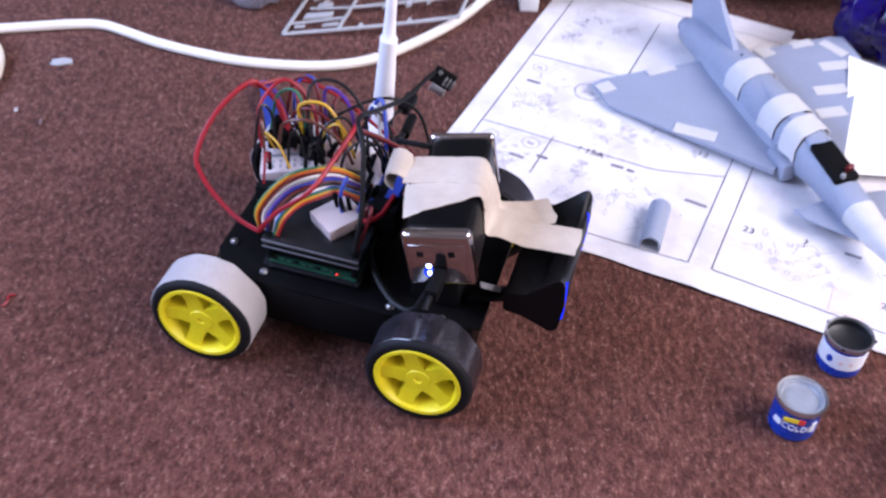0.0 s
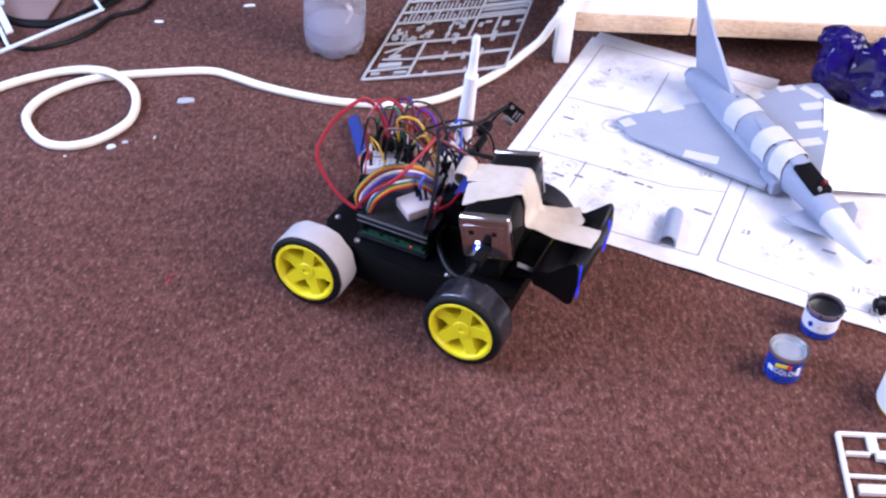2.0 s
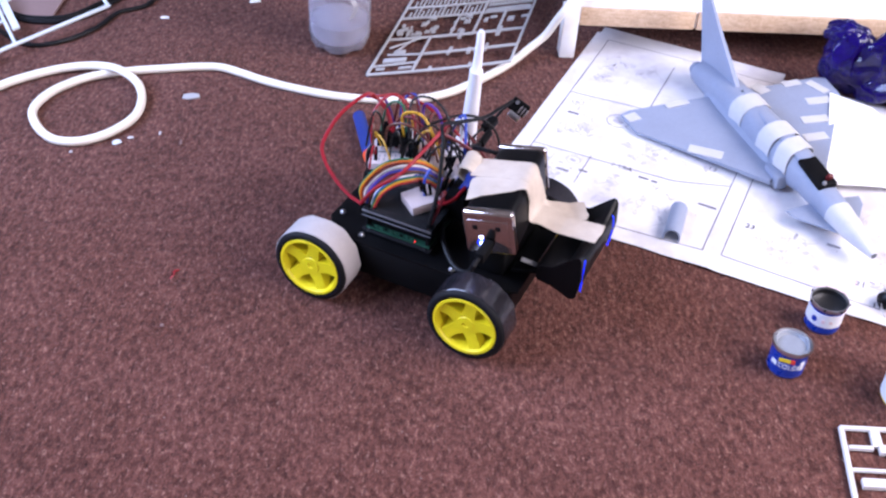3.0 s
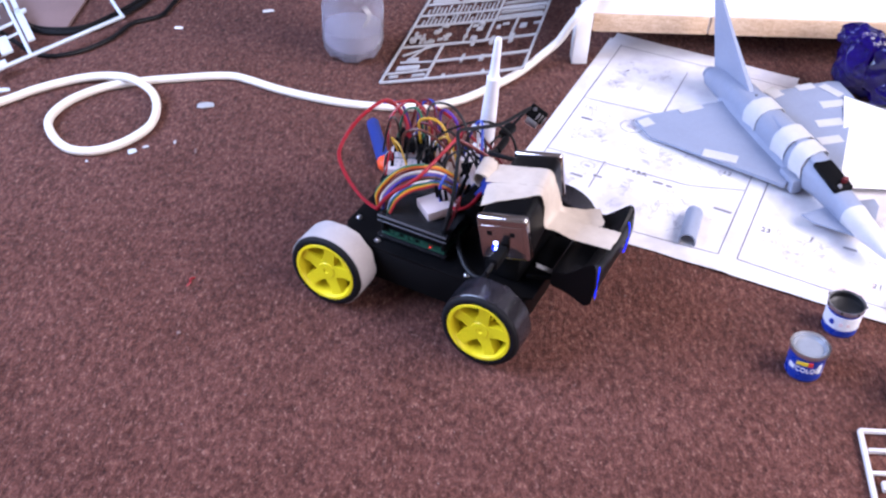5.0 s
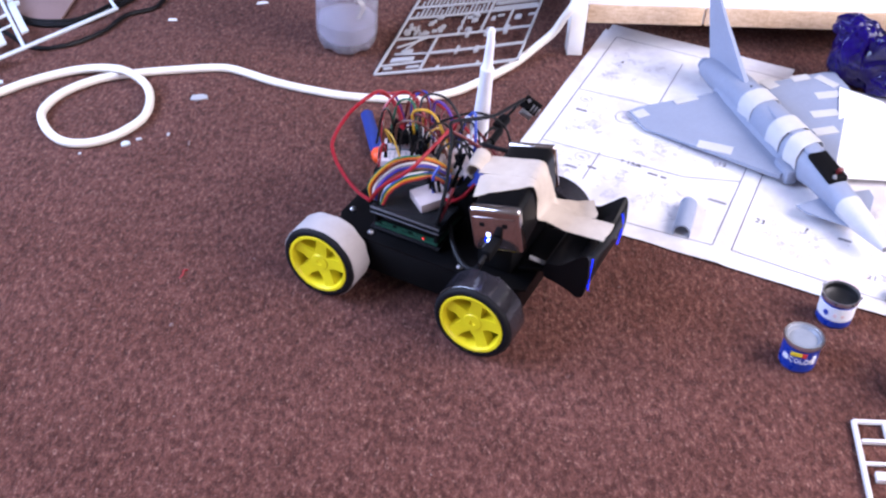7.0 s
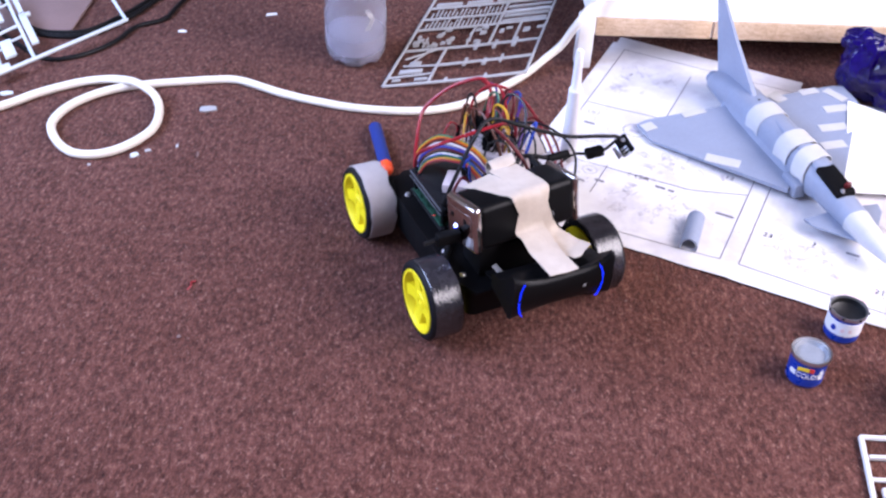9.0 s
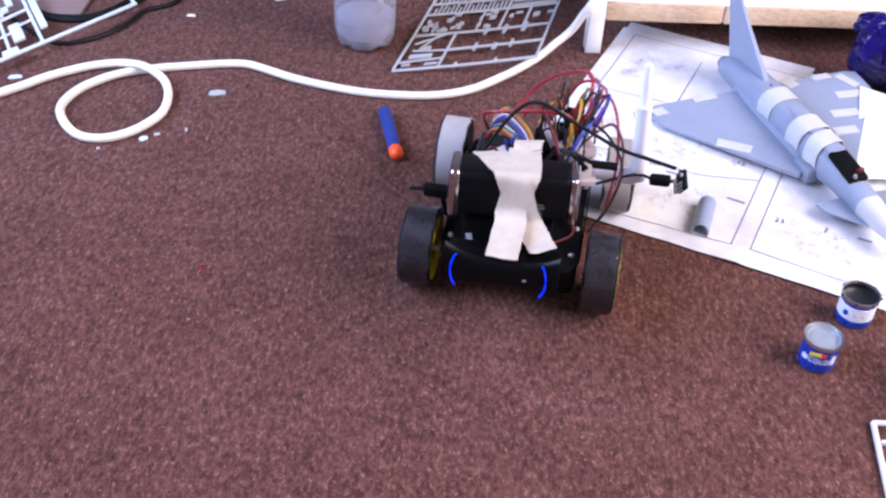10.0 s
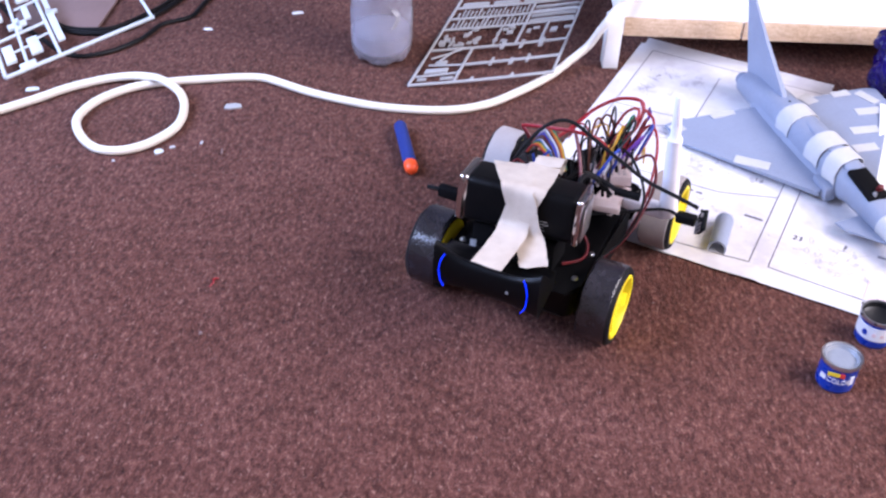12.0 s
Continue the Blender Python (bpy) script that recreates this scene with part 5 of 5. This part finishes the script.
def wiring():
    rnd = random.Random(11)
    # flat rainbow cable: strands side by side, laid over the case
    colours = ["green", "yellow", "orange", "dark_red", "brown", "white", "grey", "violet", "blue", "dark_red", "brown", "black", "white", "blue", "green", "yellow", "orange", "red"]
    outer = [(-0.0478, -0.0366, 0.0720), (-0.0509, -0.0348, 0.0880), (-0.0395, -0.0260, 0.1060), (-0.0262, -0.0181, 0.1130), (-0.0118, -0.0017, 0.1060), (0.0010, 0.0080, 0.0940)]
    inner = [(-0.0346, -0.0400, 0.0760), (-0.0310, -0.0345, 0.0860), (-0.0245, -0.0270, 0.0920), (-0.0165, -0.0200, 0.0945), (-0.0076, -0.0110, 0.0945), (0.0050, -0.0040, 0.0870)]
    for k, c in enumerate(colours):
        u = k / (len(colours) - 1)
        pts = [tuple(p * (1 - u) + q * u + 0.0004 * math.sin(k * 2.1 + i + j) for j, (p, q) in enumerate(zip(o, n))) for i, (o, n) in enumerate(zip(outer, inner))]
        part("ribbon_strand", tube(B(), pts, 0.0009, 6, 5), WIRE[c], car)
    for k in range(8):
        part("strand_end", box(B(), (-0.0478 + 0.0019 * k, -0.0368 - 0.0004 * k, 0.070), (0.0022, 0.0022, 0.012), 0.0004), BLACK_MATT, car)
    # the big red loop and its neighbours
    loops = [
        ("red", [(-0.048, -0.038, 0.074), (-0.064, -0.031, 0.073), (-0.081, -0.022, 0.076), (-0.096, -0.013, 0.084), (-0.103, -0.004, 0.094), (-0.098, 0.016, 0.112), (-0.0855, 0.0375, 0.1235), (-0.078, 0.044, 0.1190), (-0.066, 0.042, 0.107), (-0.058, 0.032, 0.092)], 0.0016),
        ("red", [(-0.048, -0.038, 0.074), (-0.034, -0.042, 0.096), (-0.014, -0.037, 0.1150), (-0.007, -0.012, 0.1240), (-0.004, 0.011, 0.1290), (-0.008, 0.032, 0.124), (-0.018, 0.040, 0.095)], 0.0015),
        ("red", [(-0.070, 0.020, 0.090), (-0.074, 0.030, 0.115), (-0.062, 0.044, 0.128), (-0.044, 0.044, 0.112), (-0.038, 0.036, 0.090)], 0.0012),
        ("red", [(-0.050, 0.050, 0.088), (-0.056, 0.058, 0.112), (-0.068, 0.056, 0.119), (-0.078, 0.046, 0.120), (-0.084, 0.040, 0.1215)], 0.0012),
        ("red", [(-0.052, 0.030, 0.092), (-0.062, 0.036, 0.112), (-0.074, 0.044, 0.117), (-0.083, 0.042, 0.1205)], 0.0011),
        ("red", [(-0.045, 0.040, 0.092), (-0.060, 0.055, 0.118), (-0.045, 0.068, 0.110), (-0.012, 0.074, 0.085), (0.020, 0.070, 0.062)], 0.0012),
        ("dark_red", [(-0.030, 0.045, 0.090), (-0.036, 0.066, 0.106), (-0.014, 0.078, 0.092), (0.020, 0.072, 0.066), (0.045, 0.060, 0.054)], 0.0012),
        ("dark_red", [(0.024, 0.028, 0.066), (0.036, 0.044, 0.056), (0.052, 0.046, 0.053), (0.066, 0.034, 0.053)], 0.0012),
        ("dark_red", [(0.012, -0.016, 0.090), (0.020, -0.028, 0.104), (0.018, -0.034, 0.090), (0.012, -0.036, 0.070)], 0.0012),
        ("red", [(0.004, -0.006, 0.080), (0.018, -0.004, 0.076), (0.028, 0.004, 0.080), (0.026, 0.016, 0.092)], 0.0012),
        ("yellow", [(-0.062, 0.022, 0.090), (-0.066, 0.018, 0.104), (-0.054, 0.010, 0.104), (-0.044, 0.004, 0.092)], 0.0008),
        ("yellow", [(-0.046, 0.034, 0.092), (-0.050, 0.036, 0.116), (-0.034, 0.038, 0.120), (-0.022, 0.036, 0.106), (-0.018, 0.030, 0.090)], 0.0012),
        ("brown", [(-0.060, 0.024, 0.090), (-0.052, 0.016, 0.116), (-0.034, 0.016, 0.122), (-0.016, 0.020, 0.108), (-0.010, 0.024, 0.090)], 0.0011),
        ("dark_red", [(-0.062, 0.036, 0.090), (-0.050, 0.036, 0.114), (-0.030, 0.034, 0.112), (-0.016, 0.028, 0.092)], 0.0011),
        ("dark_red", [(-0.064, 0.044, 0.090), (-0.060, 0.052, 0.122), (-0.046, 0.052, 0.124), (-0.038, 0.046, 0.098)], 0.0011),
        ("violet", [(-0.034, 0.044, 0.090), (-0.040, 0.056, 0.118), (-0.024, 0.052, 0.116), (-0.012, 0.040, 0.096)], 0.0012),
        ("violet", [(-0.056, 0.040, 0.090), (-0.074, 0.050, 0.116), (-0.090, 0.046, 0.116)], 0.0012),
        ("black", [(-0.040, 0.030, 0.092), (-0.046, 0.044, 0.126), (-0.028, 0.050, 0.130), (-0.010, 0.044, 0.116), (-0.004, 0.036, 0.090)], 0.0011),
        ("black", [(-0.020, 0.020, 0.092), (-0.012, 0.026, 0.112), (0.002, 0.030, 0.108), (0.010, 0.030, 0.088)], 0.0011),
        ("green", [(-0.070, 0.034, 0.090), (-0.066, 0.040, 0.118), (-0.052, 0.040, 0.122), (-0.044, 0.034, 0.092)], 0.0010),
        ("black", [(-0.006, 0.030, 0.088), (-0.002, 0.034, 0.100), (0.008, 0.034, 0.098), (0.014, 0.028, 0.080)], 0.0011),
        ("blue", [(0.010, 0.030, 0.086), (0.006, 0.040, 0.112), (0.000, 0.048, 0.126), (-0.008, 0.046, 0.112), (-0.010, 0.040, 0.092)], 0.0013),
        ("blue", [(-0.058, 0.046, 0.090), (-0.060, 0.056, 0.116), (-0.050, 0.060, 0.122), (-0.042, 0.054, 0.100)], 0.0011),
        ("white", [(0.004, 0.036, 0.090), (0.000, 0.044, 0.116), (-0.006, 0.048, 0.120), (-0.010, 0.046, 0.106)], 0.0011),
        ("blue", [(-0.003, -0.015, 0.083), (-0.004, -0.014, 0.098), (-0.002, -0.008, 0.106)], 0.0012),
        ("red", [(0.006, -0.014, 0.082), (0.014, -0.018, 0.084), (0.021, -0.010, 0.086), (0.024, 0.004, 0.090)], 0.0016),
        ("dark_red", [(-0.004, 0.010, 0.129), (0.010, 0.020, 0.118), (0.024, 0.028, 0.104), (0.028, 0.030, 0.086)], 0.0015),
        ("blue", [(0.006, -0.012, 0.083), (0.010, -0.016, 0.098), (0.012, -0.018, 0.108)], 0.0011),
    ]
    for c, pts, r in loops:
        part("jumper_wire", tube(B(), pts, r, 7, 6), WIRE[c], car)
    for k in range(15):
        x, y = rnd.uniform(-0.072, 0.012), rnd.uniform(0.006, 0.054)
        dx, dy = rnd.uniform(-0.022, 0.026), rnd.uniform(-0.020, 0.022)
        h = rnd.uniform(0.012, 0.034)
        pts = [(x, y, 0.087), (x + dx * 0.15, y + dy * 0.15, 0.087 + h * 0.8), (x + dx * 0.6, y + dy * 0.6, 0.087 + h), (x + dx, y + dy, 0.088)]
        part("jumper_wire", tube(B(), pts, rnd.choice((0.0008, 0.0009, 0.0010)), 6, 5), WIRE[rnd.choice(("red", "black", "brown", "yellow", "black", "violet", "black", "dark_red", "dark_red", "red", "black"))], car)
        if k % 2:
            part("pin_shell", box(B(), (x, y, 0.092), (0.0026, 0.0026, 0.012), 0.0004, pose(0, 0, 0, rnd.uniform(-10, 10), rnd.uniform(-10, 10), 20)), BLACK_MATT, car)
    # dark connector shells standing in the breadboard and along the case's edge
    for k in range(18):
        x, y, z = (rnd.uniform(-0.052, -0.022), rnd.uniform(0.018, 0.042), 0.090) if k % 2 else (rnd.uniform(-0.012, 0.014), rnd.uniform(0.000, 0.034), 0.086)
        part("pin_shell", box(B(), (0, 0, 0), (0.0027, 0.0027, 0.014), 0.0004, pose(x, y, z + rnd.uniform(0, 0.008), rnd.uniform(-25, 25), rnd.uniform(-25, 25), rnd.uniform(0, 80))), BLACK_MATT, car)
    # black cables behind the battery and the loose plug
    part("usb_cable", tube(B(), [(0.014, -0.040, 0.078), (0.0150, -0.0306, 0.1040), (0.0090, -0.0120, 0.1340), (0.0000, 0.0060, 0.1395), (0.0020, 0.0350, 0.1270), (0.0074, 0.0731, 0.1119), (0.0115, 0.1000, 0.1080), (0.0145, 0.1200, 0.1052)], 0.0016, 8, 6), BLACK_CORD, car, "thin black cable")
    part("usb_cable", tube(B(), [(0.034, 0.010, 0.095), (0.018, 0.024, 0.108), (0.012, 0.040, 0.103), (0.014, 0.058, 0.098), (0.013, 0.072, 0.098)], 0.0019, 8, 6), BLACK_CORD, car, "thin black cable")
    part("cable_sleeve", tube(B(), [(0.014, 0.054, 0.098), (0.0135, 0.064, 0.098), (0.013, 0.074, 0.098)], 0.0034, 10, 3), BLACK_MATT, car)
    part("usb_cable", tube(B(), [(0.020, 0.030, 0.070), (0.006, 0.060, 0.074), (-0.006, 0.090, 0.080), (-0.002, 0.106, 0.0805), (0.000, 0.121, 0.0830), (0.008, 0.1245, 0.0960), (0.014, 0.1230, 0.1035)], 0.0013, 8, 6), BLACK_CORD, car, "thin black cable")
    part("usb_cable", tube(B(), [(-0.030, 0.036, 0.112), (-0.004, 0.060, 0.118), (0.016, 0.078, 0.100), (0.030, 0.072, 0.070), (0.05, 0.058, 0.055)], 0.0011, 8, 6), BLACK_CORD, car, "thin black cable")
    part("cable_sleeve", box(B(), (-0.001, 0.1105, 0.0815), (0.009, 0.017, 0.008), 0.002, pose(0, 0, 0, 8, 0, -8)), BLACK_MATT, car, "black moulded sleeve")
    plug = part("loose_plug", box(B(), (0, 0, 0), (0.017, 0.0034, 0.0125), 0.0012), BLACK_MATT, car, "loose flat black plug", pose(0.0190, 0.1260, 0.0972, -18, 30, 12))
    part("plug_tip", box(B(), (0.001, 0.0004, -0.0088), (0.011, 0.0026, 0.0060), 0.0006), STEEL, plug, "bright metal plug tip")
    part("plug_pin", lathe(B(), [(0, 0.0012), (0.0016, 0.0010), (0.0018, 0)], 14, pose(-0.004, -0.0017, 0.003, 90, 0, 0)), STEEL, plug)
    for k in range(3):
        part("contact", box(B(), (0.002 + 0.003 * k, -0.0018, -0.001), (0.0014, 0.0006, 0.007), 0.0002), STEEL, plug)
    part("usb_cable", tube(B(), [(0.044, 0.034, 0.110), (0.030, 0.030, 0.112), (0.016, 0.036, 0.106), (0.010, 0.050, 0.090)], 0.0019, 8, 6), BLACK_CORD, car)


def antenna():
    dongle = part("wireless_adapter", box(B(), (-0.0155, 0.0740, 0.0715), (0.014, 0.038, 0.010), 0.003), ANTENNA, car, "white wireless adapter")
    a, b = Vector((-0.0138, 0.0928, 0.0715)), Vector((-0.0062, 0.0852, 0.1838))
    turn = Matrix.Translation(a) @ (b - a).to_track_quat("Z", "Y").to_matrix().to_4x4()
    part("antenna", lathe(B(), [(0, 0.0), (0.0068, 0.0), (0.0076, 0.002), (0.0074, 0.010), (0.0064, 0.042), (0.0056, 0.0695), (0.0058, 0.0735), (0.0042, 0.0755), (0.0037, 0.089), (0.0031, 0.110), (0.0020, 0.1123), (0, 0.1126)], 24, turn), ANTENNA, dongle, "white tapered antenna")


wheels()
chassis()
sensor_bar()
battery()
computer()
wiring()
antenna()


# ---- what moves ----
def motions():
    walk(car, [(t, pose(x, y, LIFT, 0, 0, a)) for t, x, y, a in CAR_ROWS])
    for w, x, side in WHEELS:
        roll, rows = 0.0, []
        for k, (t, cx, cy, a) in enumerate(CAR_ROWS):
            if k:
                _, px, py, pa = CAR_ROWS[k - 1]
                mid, turn = radians((a + pa) / 2), radians(a - pa)
                ahead = (cx - px) * math.cos(mid) + (cy - py) * math.sin(mid) - turn * HALF_TRACK * side
                roll += math.degrees(ahead / RADIUS)
            rows.append((t, pose(*wheel_place(x, side), 0, roll * side, 0 if side > 0 else 180)))
        walk(w, rows)


motions()
